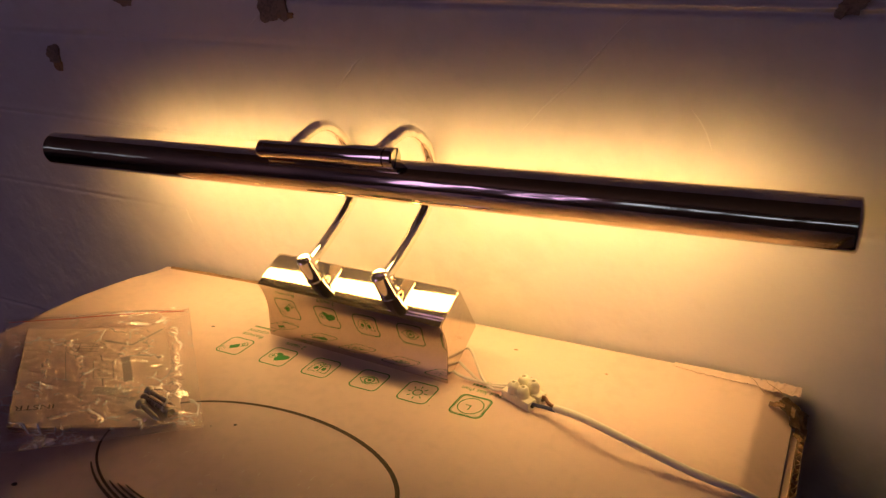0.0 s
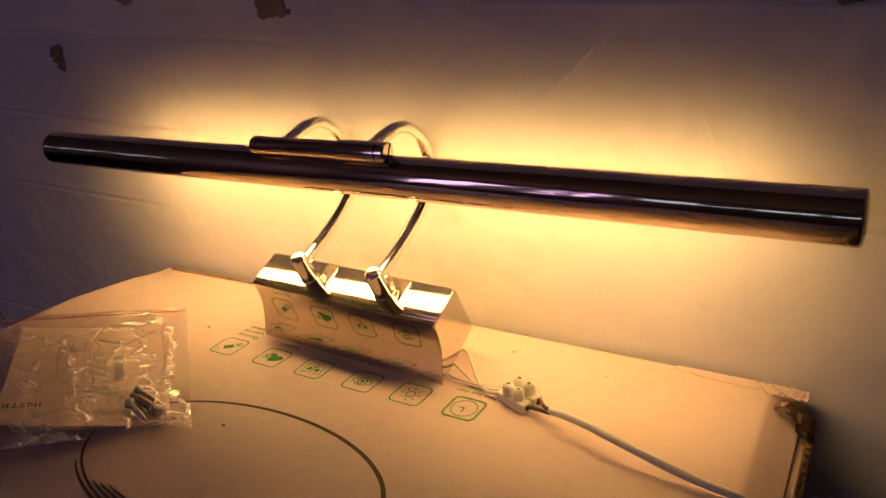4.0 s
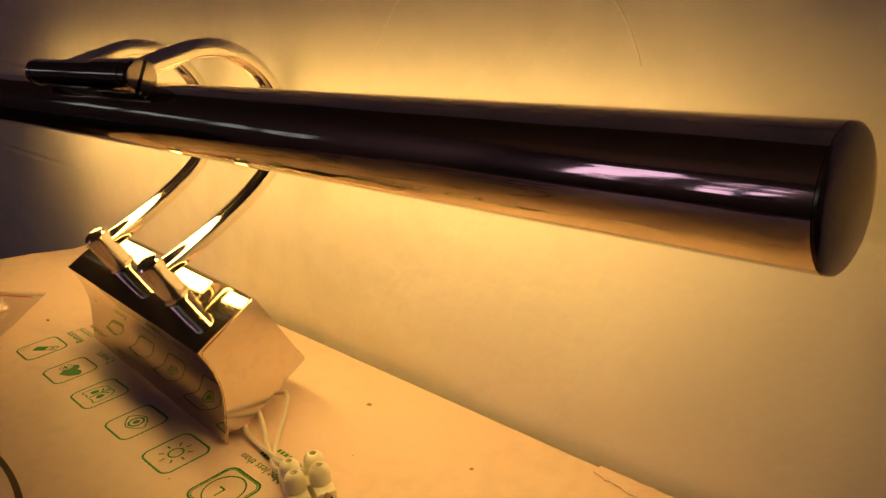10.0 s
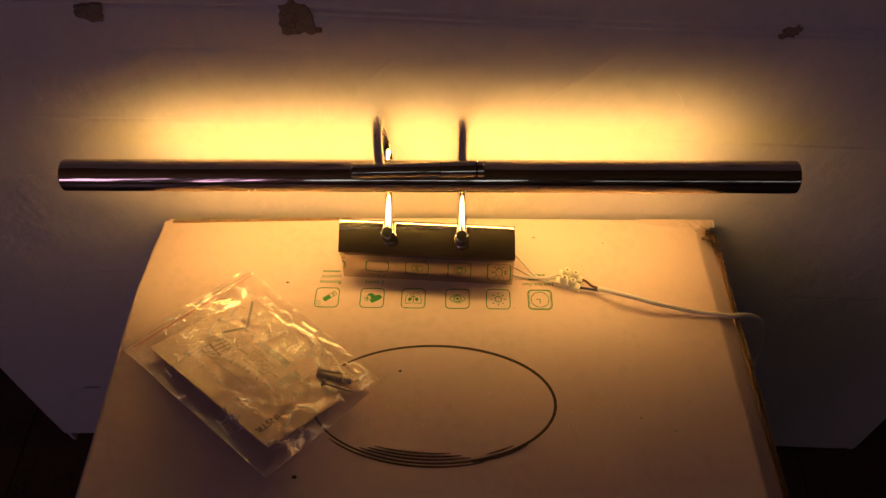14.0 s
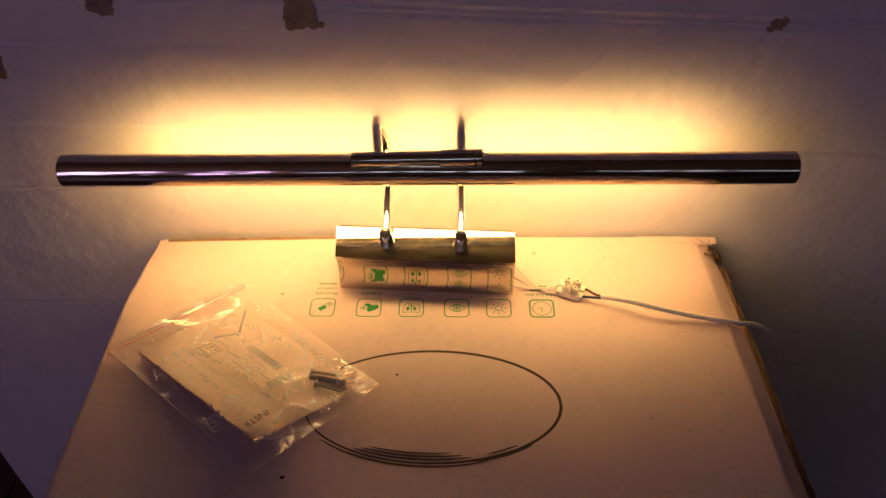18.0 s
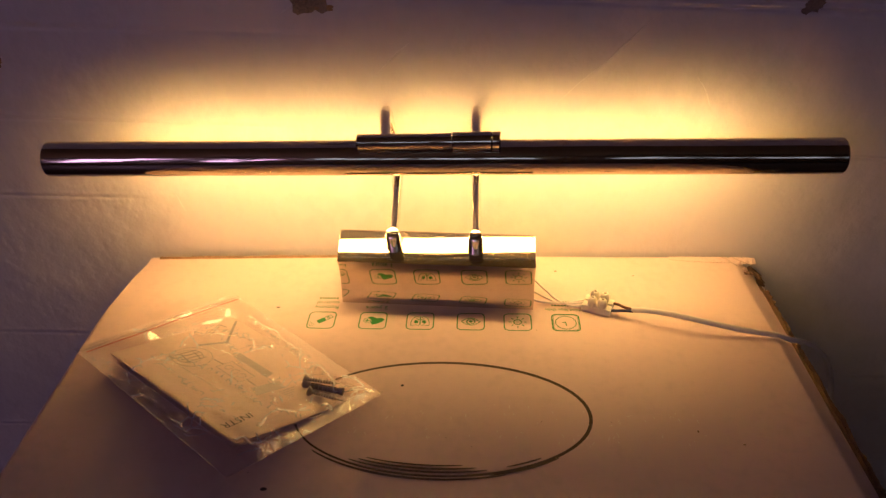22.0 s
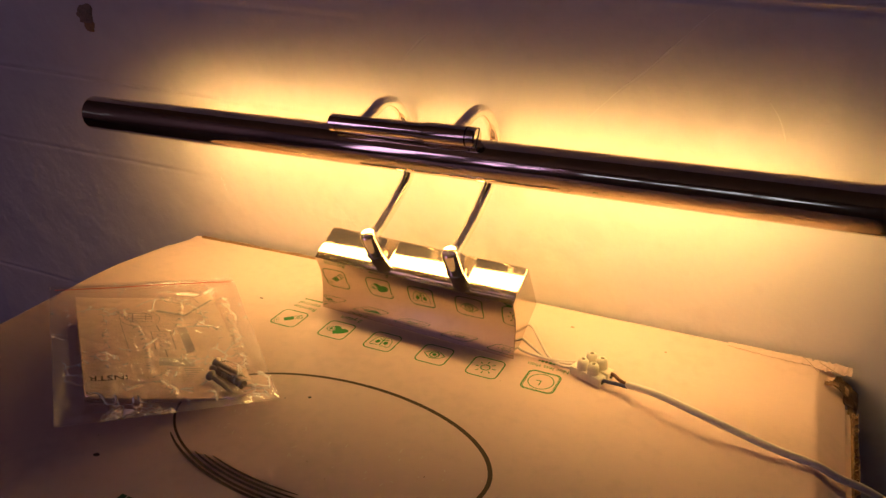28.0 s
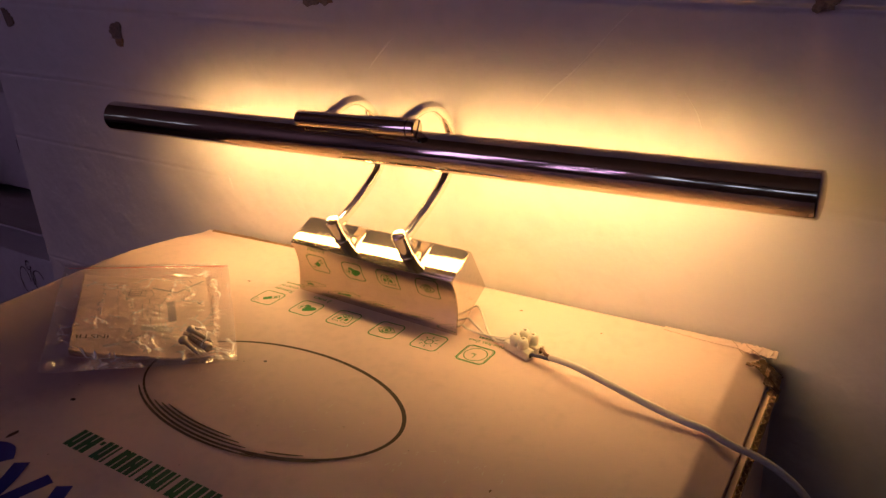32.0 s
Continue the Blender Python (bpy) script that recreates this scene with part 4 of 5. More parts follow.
def slotted_screw():
    n = 40
    bm = bmesh.new()
    bm = lathe([(0, 0.0052), (0.0003, 0.0061), (0.0049, 0.0061), (0.0056, 0.0052), (0.0057, 0.0)], (0.0387, HY, HZ), (1, 0, 0), n)
    scr = part("slotted_screw", swung(bm), CHROME, lamp, "round chrome slotted screw end")
    # No slot is cut: a black bar paints in its shade.
    a = radians(62)
    u, v = Vector((0, math.cos(a), math.sin(a))), Vector((0, -math.sin(a), math.cos(a)))
    b = bmesh.new()
    o = Vector((0.0445, HY, HZ))
    q = [o + u * i * 0.0058 + v * j * 0.0006 for i, j in ((-1, -1), (1, -1), (1, 1), (-1, 1))]
    lo = [b.verts.new(p - Vector((0.0008, 0, 0))) for p in q]
    hi = [b.verts.new(p) for p in q]
    b.faces.new(hi)
    for k in range(4):
        b.faces.new((lo[k], lo[(k + 1) % 4], hi[(k + 1) % 4], hi[k]))
    part("slot", swung(b), BLACKGAP, scr, "black bar painted as the shaded screwdriver slot", smooth=False)


slotted_screw()
# Saddle between the hinge and the tube.
sad = [(BY - 0.0088, BZ + 0.0083), (BY - 0.008, BZ + 0.0088), (BY + 0.001, BZ + 0.0108), (HY + 0.0048, HZ - 0.0012), (HY - 0.005, HZ - 0.0018)]
part("saddle", extrude_x(sad, -0.0285, 0.0128), CHROME, lamp, "flat chrome saddle plate")
part("saddle_strap", extrude_x([(BY - 0.0092, BZ + 0.0075), (BY - 0.0078, BZ + 0.0092), (BY - 0.001, BZ + 0.0121), (BY - 0.0012, BZ + 0.0112)], -0.028, 0.052), CHROME, lamp)

# The bracket that lies on the carton.
FT, BT, TIP, BB = Vector((-0.0595, 0.0403)), Vector((-0.034, 0.0528)), Vector((-0.0168, 0.0197)), Vector((-0.0472, 0.0048))
FRONT = [(-0.0595, 0.0403), (-0.05735, 0.036), (-0.05578, 0.032), (-0.05468, 0.028), (-0.05406, 0.024), (-0.0539, 0.0205), (-0.05403, 0.017), (-0.05442, 0.0135),
         (-0.05494, 0.01), (-0.0554, 0.007), (-0.05578, 0.004), (-0.05605, 0.0006)]
GX0, GX1 = -0.0728, 0.0713
YAW = -0.05


def askew(bm):
    """The bracket is turned a little on the carton."""
    for v in bm.verts:
        v.co.y += YAW * v.co.x
    return bm


def bracket():
    front = [(p.x, p.y) for p in smooth_path([(y, z, 0) for y, z in FRONT], 4)]
    rnd = []
    for p, q, r in ((FT, BT, TIP), (BT, TIP, BB)):
        a, b = (p - q).normalized() * 0.0011, (r - q).normalized() * 0.0011
        rnd += [tuple(q + a * 2.2), tuple(q + a), tuple(q + (a + b) * 0.3), tuple(q + b), tuple(q + b * 2.2)]
    # Cover: front plate, top and back as one bent sheet.
    up = (BT - FT).normalized()
    out = Vector((-up.y, up.x))
    lip = [tuple(FT + up * q + out * 0.0003 * (1 - (1 - q / 0.0095) ** 2)) for q in (0.0003, 0.0009, 0.0018, 0.003, 0.0045, 0.006, 0.0078, 0.0095)]
    sheet = front[::-1] + lip + rnd + [tuple(BB), (BB.x + 0.0006, BB.y + 0.0014), tuple(TIP + Vector((-0.0014, 0.0))), tuple(BT + Vector((-0.0004, -0.0014))), (FT.x + 0.0022, FT.y - 0.0004)] + [(y + 0.001, z) for y, z in front[1:]]
    bm = bmesh.new()
    r, steps = 0.0032, (0.0, 0.0003, 0.0008, 0.0016, 0.0032)
    back = (FT - BT).normalized()
    rings = []
    for x, d in [(GX0 + q, q) for q in steps] + [(GX1 - q, q) for q in steps[::-1]]:
        inset = r - math.sqrt(r * r - (r - d) ** 2)
        ring = []
        for y, z in sheet:
            k = 1.0 if (Vector((y, z)) - BT).length < 0.0045 else 0.0
            ring.append(bm.verts.new((x, y + back.x * inset * k, z + back.y * inset * k)))
        rings.append(ring)
    n = len(sheet)
    for a, b in zip(rings, rings[1:]):
        for k in range(n):
            bm.faces.new((a[k], a[(k + 1) % n], b[(k + 1) % n], b[k]))
    bm.faces.new(rings[0])
    bm.faces.new(rings[-1])
    part("cover", askew(bm), CHROME, lamp, "mirror-bright bent chrome cover")
    mid = Vector((-0.04, 0.027))
    poly = [tuple(FT + Vector((0.0018, -0.0003)))] + [tuple(Vector(p) + (mid - Vector(p)).normalized() * 0.0004) for p in rnd] + [tuple(BB)] + [(y + 0.0007, z) for y, z in front[::-1] if 0.005 < z < 0.039]
    part("end_plate", askew(extrude_x(poly, GX1 - 0.0016, GX1 + 0.0003)), CHROME_DULL, lamp, smooth=False)
    part("end_plate", askew(extrude_x(poly, GX0 - 0.0003, GX0 + 0.0016)), CHROME_DULL, lamp, smooth=False)


bracket()

NRM = Vector((0, -(BT - FT).normalized().y, (BT - FT).normalized().x))
FOOT = FT.lerp(BT, 0.5)
ARM = [(-0.0525, 0.0582), (-0.041, 0.0622), (-0.0262, 0.0685), (-0.0113, 0.076), (0.0012, 0.0845), (0.0085, 0.0928), (0.0121, 0.1025), (0.0126, 0.1122), (0.0098, 0.1214), (0.0033, 0.1305), (-0.0065, 0.137), (-0.0178, 0.1392), (-0.0305, 0.1375), (-0.043, 0.135), (HY, HZ)]
for ax in (-0.0312, 0.0282):
    dy = YAW * ax
    skew = -0.0055 if ax < 0 else 0.0
    pts = [(ax + skew * math.sin(math.pi * max(0, k - 4) / 10), y + dy * max(0, 1 - k / 5), z) for k, (y, z) in enumerate(ARM)]
    part("arm", tube(smooth_path(pts, 6), 0.0039, 20), CHROME_ARM, lamp, "bent chrome tube arm")
    base = (ax, FOOT.x + dy, FOOT.y)
    part("elbow", lathe([(-0.001, 0.0066), (0.0004, 0.0059), (0.002, 0.0054), (0.0172, 0.0054), (0.0186, 0.0051), (0.0193, 0.0042), (0.0195, 0.002), (0.0195, 0.0)], base, NRM, 32), CHROME_POST, lamp, "short round chrome post")


# ---- wires, terminal and cable ----
def strip_terminal():
    t = thing("terminal_block", "milky white two-pole screw terminal joining the wires", "terminal block")
    o = Vector((0.1195, -0.0568, 0.0))
    ax = Vector((0.93, -0.36, 0)).normalized()
    sd = Vector((0.36, 0.93, 0)).normalized()

    def local(b, dx, dy):
        for v in b.verts:
            p = v.co.copy()
            v.co = o + ax * (p.x + dx) + sd * (p.y + dy) + Vector((0, 0, p.z))
        return b

    for k in (-1, 1):
        part("pole_body", local(block(-0.0108, 0.0108, -0.0034, 0.0034, 0.0003, 0.0062, 0.0009), 0, k * 0.0041), NYLON, t)
        for q in (-1, 1):
            # Flat black disc on a solid end: the hole's shade as colour.
            part("wire_hole", local(lathe([(0.0, 0.0017), (0.0004, 0.0017)], (q * 0.0105, 0, 0.0036), (q, 0, 0), 14), 0, k * 0.0041), BLACKGAP, t, "black disc painted as a shaded wire hole", smooth=False)
            tw = part("screw_tower", local(lathe([(0.0045, 0.0035), (0.0098, 0.0034), (0.0112, 0.0031), (0.0122, 0.0024), (0.0126, 0.0017), (0.0125, 0.0012), (0.0095, 0.0011), (0.0093, 0.0)], (0, 0, 0), (0, 0, 1), 22), q * 0.0037, k * 0.0041), NYLON, t)
            part("screw", local(lathe([(0.008, 0.0009), (0.0094, 0.0009), (0.0095, 0.0)], (0, 0, 0), (0, 0, 1), 12), q * 0.0037, k * 0.0041), BRASS, tw, "brass clamping screw")
    part("bridge", local(block(-0.003, 0.003, -0.0014, 0.0014, 0.0006, 0.0056, 0.0005), 0, 0), NYLON, t)
    return o, ax, sd


TO, TA, TS = strip_terminal()


def at_term(dx, dy, z):
    return tuple(TO + TA * dx + TS * dy + Vector((0, 0, z)))


def wire(name, label, pts, r, mat, category="wire"):
    ob = part(name, tube(smooth_path(pts, 8), r, 10), mat, None)
    return tagged(ob, label, category)


wire("lamp_wire", "thin white lamp wire running into the terminal", [(0.05, -0.046, 0.008), (0.066, -0.0485, 0.0062), (0.074, -0.052, 0.0035), (0.088, -0.0535, 0.0028), (0.1, -0.0545, 0.004), at_term(-0.008, 0.0043, 0.0042)], 0.0009, PVC)
wire("lamp_wire", "thin white lamp wire looping out of the bracket", [(0.058, -0.036, 0.012), (0.0655, -0.0335, 0.0085), (0.072, -0.0318, 0.0095), (0.08, -0.039, 0.006), (0.09, -0.05, 0.0028), (0.1, -0.0575, 0.003), at_term(-0.008, -0.0043, 0.0042)], 0.0009, PVC)
wire("lamp_wire", "thin white wire lying behind the bracket", [(0.055, -0.043, 0.006), (0.068, -0.0435, 0.0075), (0.079, -0.0475, 0.0045), (0.09, -0.053, 0.0026), (0.1, -0.0555, 0.0036), at_term(-0.0075, 0.001, 0.004)], 0.00085, PVC)

mains = thing("mains_cable", "flat white mains cable hanging over the carton's edge", "cable")
path = [(0.1425, -0.0672, 0.0074), (0.153, -0.072, 0.0102), (0.1652, -0.0767, 0.0116), (0.179, -0.081, 0.0112), (0.1917, -0.0841, 0.01), (0.205, -0.0856, 0.0075), (0.217, -0.087, 0.0056), (0.23, -0.0885, 0.0043), (0.241, -0.088, 0.0022), (0.2525, -0.0852, -0.0042), (0.264, -0.0805, -0.0102), (0.2765, -0.0755, -0.0195), (0.289, -0.0715, -0.0335), (0.297, -0.0705, -0.051), (0.302, -0.0725, -0.075), (0.303, -0.078, -0.12), (0.292, -0.09, -0.2), (0.29, -0.11, -0.33), (0.3, -0.14, -0.46), (0.34, -0.2, FLOOR + 0.006), (0.5, -0.3, FLOOR + 0.004), (0.9, -0.5, FLOOR + 0.004)]
part("sheath", tube(smooth_path(path, 8), 0.002, 16, flat=1.0, up=(0.3, 0.95, 0.0)), PVC, mains, "white plastic sheath")
part("brown_core", tube(smooth_path([at_term(0.007, 0.0043, 0.004), at_term(0.013, 0.0036, 0.0056), (0.1375, -0.0642, 0.0072), (0.143, -0.0668, 0.0072)], 6), 0.0011, 10), BROWN_WIRE, mains, "brown insulated core")
part("blue_core", tube(smooth_path([at_term(0.007, -0.0043, 0.004), at_term(0.013, -0.0035, 0.0045), (0.1362, -0.067, 0.0062), (0.143, -0.0684, 0.0068)], 6), 0.0011, 10), BLUE_WIRE, mains, "dark blue insulated core")


# ---- leaflet, fixings and the clear bag ----
P1, P2, P3, P4 = Vector((-0.2165, -0.134, 0.0175)), Vector((-0.1085, -0.217, 0.0225)), Vector((-0.0475, -0.1545, 0.0035)), Vector((-0.155, -0.0735, 0.0035))


def leaf(u, v, lift=0.0):
    """A place on the leaflet: u from the P4-P3 edge's left to right, v from that raised long edge inward."""
    a, b = P1.lerp(P2, u), P4.lerp(P3, u)
    p = a.lerp(b, v)
    p.z = a.z + (b.z - a.z) * min(1, v * 1.25) ** 0.85 + 0.0012 * math.sin(math.pi * u) * math.sin(math.pi * v) + lift
    return p


leaflet = thing("instruction_leaflet", "folded white instruction leaflet with line drawings inside the bag", "leaflet")
for k in range(3):
    bm = bmesh.new()
    nu, nv = 16, 14
    sag = 0.0011 * k
    g = [[bm.verts.new(leaf(0.012 * k + (1 - 0.02 * k) * i / nu, j / nv * (1 - 0.012 * k), -sag - 0.0015 * k * (1 - j / nv) ** 2)) for j in range(nv + 1)] for i in range(nu + 1)]
    for i in range(nu):
        for j in range(nv):
            bm.faces.new((g[i][j], g[i + 1][j], g[i + 1][j + 1], g[i][j + 1]))
    bm.normal_update()
    bmesh.ops.solidify(bm, geom=bm.faces[:], thickness=0.00035)
    part("sheet", bm, PAPER, leaflet)


def leaf_stroke(pts, w, mat=GREY_INK, name="line_drawing", closed=False):
    bm = bmesh.new()
    q = [leaf(u, v, 0.0006) for u, v in pts]
    if closed:
        q.append(q[0])
    for a, b in zip(q, q[1:]):
        d = (b - a).normalized()
        s = d.cross(Vector((0, 0, 1))).normalized() * w / 2
        bm.faces.new([bm.verts.new(p) for p in (a - s, b - s, b + s, a + s)])
    part(name, bm, mat, leaflet, smooth=False)


def circ(u, v, ru, rv, n=20, a0=0, a1=360):
    return [(u + ru * math.cos(radians(a0 + (a1 - a0) * k / n)), v + rv * math.sin(radians(a0 + (a1 - a0) * k / n))) for k in range(n + 1)]


leaf_stroke(circ(0.26, 0.42, 0.1, 0.14), 0.0004)
leaf_stroke(circ(0.25, 0.41, 0.065, 0.095), 0.0004)
for k in range(4):
    leaf_stroke([(0.2 + 0.03 * k, 0.32 + 0.01 * k), (0.212 + 0.03 * k, 0.5)], 0.0006, LEAF_INK)
leaf_stroke([(0.2, 0.38), (0.31, 0.36)], 0.0007, LEAF_INK)
leaf_stroke([(0.22, 0.47), (0.3, 0.45)], 0.0005, LEAF_INK)
leaf_stroke([(0.41, 0.47), (0.59, 0.47), (0.59, 0.6), (0.41, 0.6)], 0.0004, closed=True)
for k in range(3):
    leaf_stroke(circ(0.45 + 0.05 * k, 0.535, 0.018, 0.03, 10), 0.0004)
leaf_stroke([(0.34, 0.52), (0.41, 0.53)], 0.0005, LEAF_INK)
leaf_stroke([(0.59, 0.53), (0.66, 0.53)], 0.0005, LEAF_INK)
leaf_stroke([(0.3, 0.28), (0.62, 0.3)], 0.0003)
leaf_stroke([(0.33, 0.56), (0.33, 0.86)], 0.0003)
leaf_stroke([(0.173, 0.551), (0.229, 0.744), (0.085, 0.985)], 0.0021)
leaf_stroke([(0.09, 0.72), (0.05, 0.86), (0.1, 0.88)], 0.0005, LEAF_INK)
leaf_stroke([(0.12, 0.7), (0.07, 0.84)], 0.0005, LEAF_INK)
leaf_stroke([(0.366, 0.685), (0.62, 0.69)], 0.006, PALE_GREY)
leaf_stroke([(0.7, 0.47), (0.715, 0.69)], 0.0085, PALE_GREY)
for k in range(5):
    leaf_stroke([(0.765 + 0.016 * k, 0.61), (0.765 + 0.016 * k, 0.735 - 0.02 * k)], 0.0006, GREY_INK, "illegible_print_line")
xd, ud = Vector((-0.65, -0.76, 0.22)).normalized(), Vector((0.78, -0.62, 0.0))
ud = (ud - xd * ud.dot(xd)).normalized()
m = Matrix((xd, ud, xd.cross(ud))).transposed().to_4x4()
m.translation = Vector((-0.1115, -0.1985, 0.0222))
lettering("leaflet_title", "INSTR", 0.0075, m, INK, leaflet, "black printed title letters")


def wall_plug(m):
    t = thing("wall_plug", "grey-brown ribbed plastic wall plug in the bag", "wall plug")
    prof = [(0.0, 0.0015), (0.001, 0.0026), (0.003, 0.0028)]
    for k in range(7):
        a = 0.004 + 0.0028 * k
        prof += [(a, 0.0022), (a + 0.0014, 0.003), (a + 0.0018, 0.0022)]
    prof += [(0.0245, 0.003), (0.026, 0.0034), (0.0265, 0.0034), (0.0267, 0.0015)]
    part("ribbed_body", lathe(prof, (0, 0, 0), (1, 0, 0), 16), PLUG, t)
    part("fin", block(0.006, 0.022, -0.0004, 0.0004, 0.0024, 0.0036, 0.0002), PLUG, t)
    for p in t.children:
        for v in p.data.vertices:
            v.co = (v.co.x * 1.05, v.co.y * 0.78, v.co.z * 0.78)
    t.matrix_world = m
    return t


def wood_screw(m):
    t = thing("wood_screw", "small zinc countersunk wood screw in the bag", "screw", "fixings in the bag")
    part("head", lathe([(0.0, 0.0), (0.0001, 0.0032), (0.0006, 0.0034), (0.0028, 0.0016)], (0, 0, 0), (1, 0, 0), 18), STEEL, t)
    # Black bar on the uncut head, painting in the slot's shade.
    part("cross_slot", block(-0.0002, 0.0004, -0.0018, 0.0018, -0.0004, 0.0004), BLACKGAP, t, smooth=False)
    prof = []
    for k in range(12):
        a = 0.0028 + 0.0018 * k
        r = 0.0016 * (1 if k < 9 else 1 - 0.25 * (k - 8))
        prof += [(a, r * 0.7), (a + 0.0007, r), (a + 0.0012, r * 0.7)]
    part("shank", lathe(prof + [(0.0262, 0.0001)], (0, 0, 0), (1, 0, 0), 12), STEEL, t)
    t.matrix_world = m
    return t


plug_a = wall_plug(pose(-0.084, -0.1512, 0.0078, 0, 5, -8))
scr_a = wood_screw(pose(-0.0832, -0.1472, 0.0092, 0, 5, -6))
copy_thing(scr_a, pose(-0.0785, -0.1575, 0.0078, 30, 4, -16))

QA, QB, QC, QD = Vector((-0.2395, -0.135, 0.0215)), Vector((-0.1578, -0.047, 0.0035)), Vector((-0.0318, -0.154, 0.003)), Vector((-0.1073, -0.238, 0.0185))


CREASES = (((-0.137, -0.081), (-0.121, -0.092), (-0.085, -0.125), (-0.072, -0.138), (-0.061, -0.154), (-0.039, -0.152), 0.005), ((-0.173, -0.135), (-0.149, -0.144), (-0.128, -0.156), (-0.103, -0.178), (-0.079, -0.184), 0.0036),
           ((-0.186, -0.138), (-0.17, -0.15), (-0.146, -0.17), (-0.122, -0.19), 0.003), ((-0.168, -0.105), (-0.15, -0.1), (-0.13, -0.104), 0.0042), ((-0.13, -0.104), (-0.125, -0.118), (-0.112, -0.112), 0.0038),
           ((-0.192, -0.093), (-0.176, -0.078), (-0.163, -0.066), 0.003), ((-0.15, -0.108), (-0.138, -0.118), (-0.128, -0.136), 0.003), ((-0.098, -0.168), (-0.094, -0.184), (-0.1, -0.198), 0.0032),
           ((-0.232, -0.145), (-0.205, -0.165), (-0.16, -0.2), (-0.118, -0.232), 0.0026), ((-0.222, -0.142), (-0.215, -0.158), (-0.197, -0.163), 0.0026))


def crease_height(x, y):
    """Sharp raised creases in the film."""
    best = 0.0
    for *pts, h in CREASES:
        for (ax, ay), (bx, by) in zip(pts, pts[1:]):
            dx, dy = bx - ax, by - ay
            k = max(0.0, min(1.0, ((x - ax) * dx + (y - ay) * dy) / (dx * dx + dy * dy)))
            d = math.hypot(x - ax - k * dx, y - ay - k * dy) + 0.0022 * noise.noise((x * 130, y * 130, h * 900))
            best = max(best, 0.4 * h * max(0.0, 1 - max(0, d) / (h * 0.9)) ** 1.4)
    return best


def film_height(u, v, side):
    """Folds of the thin film above (or below) the leaflet."""
    p = Vector((u * 3.2, v * 4.1, side * 5.0))
    rid = 1 - abs(noise.noise(p * 1.1))
    rid2 = 1 - abs(noise.noise(p * 2.6 + Vector((7, 3, 1))))
    rid3 = 1 - abs(noise.noise(p * 6.0 + Vector((2, 9, 4))))
    env = min(1, 7 * u, 7 * (1 - u), 9 * v, 9 * (1 - v))
    return env * (0.0011 * rid ** 8 + 0.0006 * rid2 ** 9 + 0.0003 * rid3 ** 8 * (0.3 + rid ** 3) + 0.0008 * noise.noise(p * 1.2)) + 0.00015 * noise.noise(p * 4.0)


def ground(x, y):
    """The leaflet's height under a place, or the carton's top."""
    e1, e2 = P2 - P1, P4 - P1
    d = Vector((x - P1.x, y - P1.y))
    det = e1.x * e2.y - e1.y * e2.x
    u, v = (d.x * e2.y - d.y * e2.x) / det, (e1.x * d.y - e1.y * d.x) / det
    inside = min(u, 1 - u, v, 1 - v)
    if inside > 0:
        return leaf(u, v).z
    return -1


def smooth_line(pts, k=14):
    """A running mean along a line."""
    n = len(pts)
    return [sum((pts[min(max(i + d, 0), n - 1)] for d in range(-k, k + 1)), Vector()) / (2 * k + 1) + Vector((0, 0, 0.0006)) for i in range(n)]


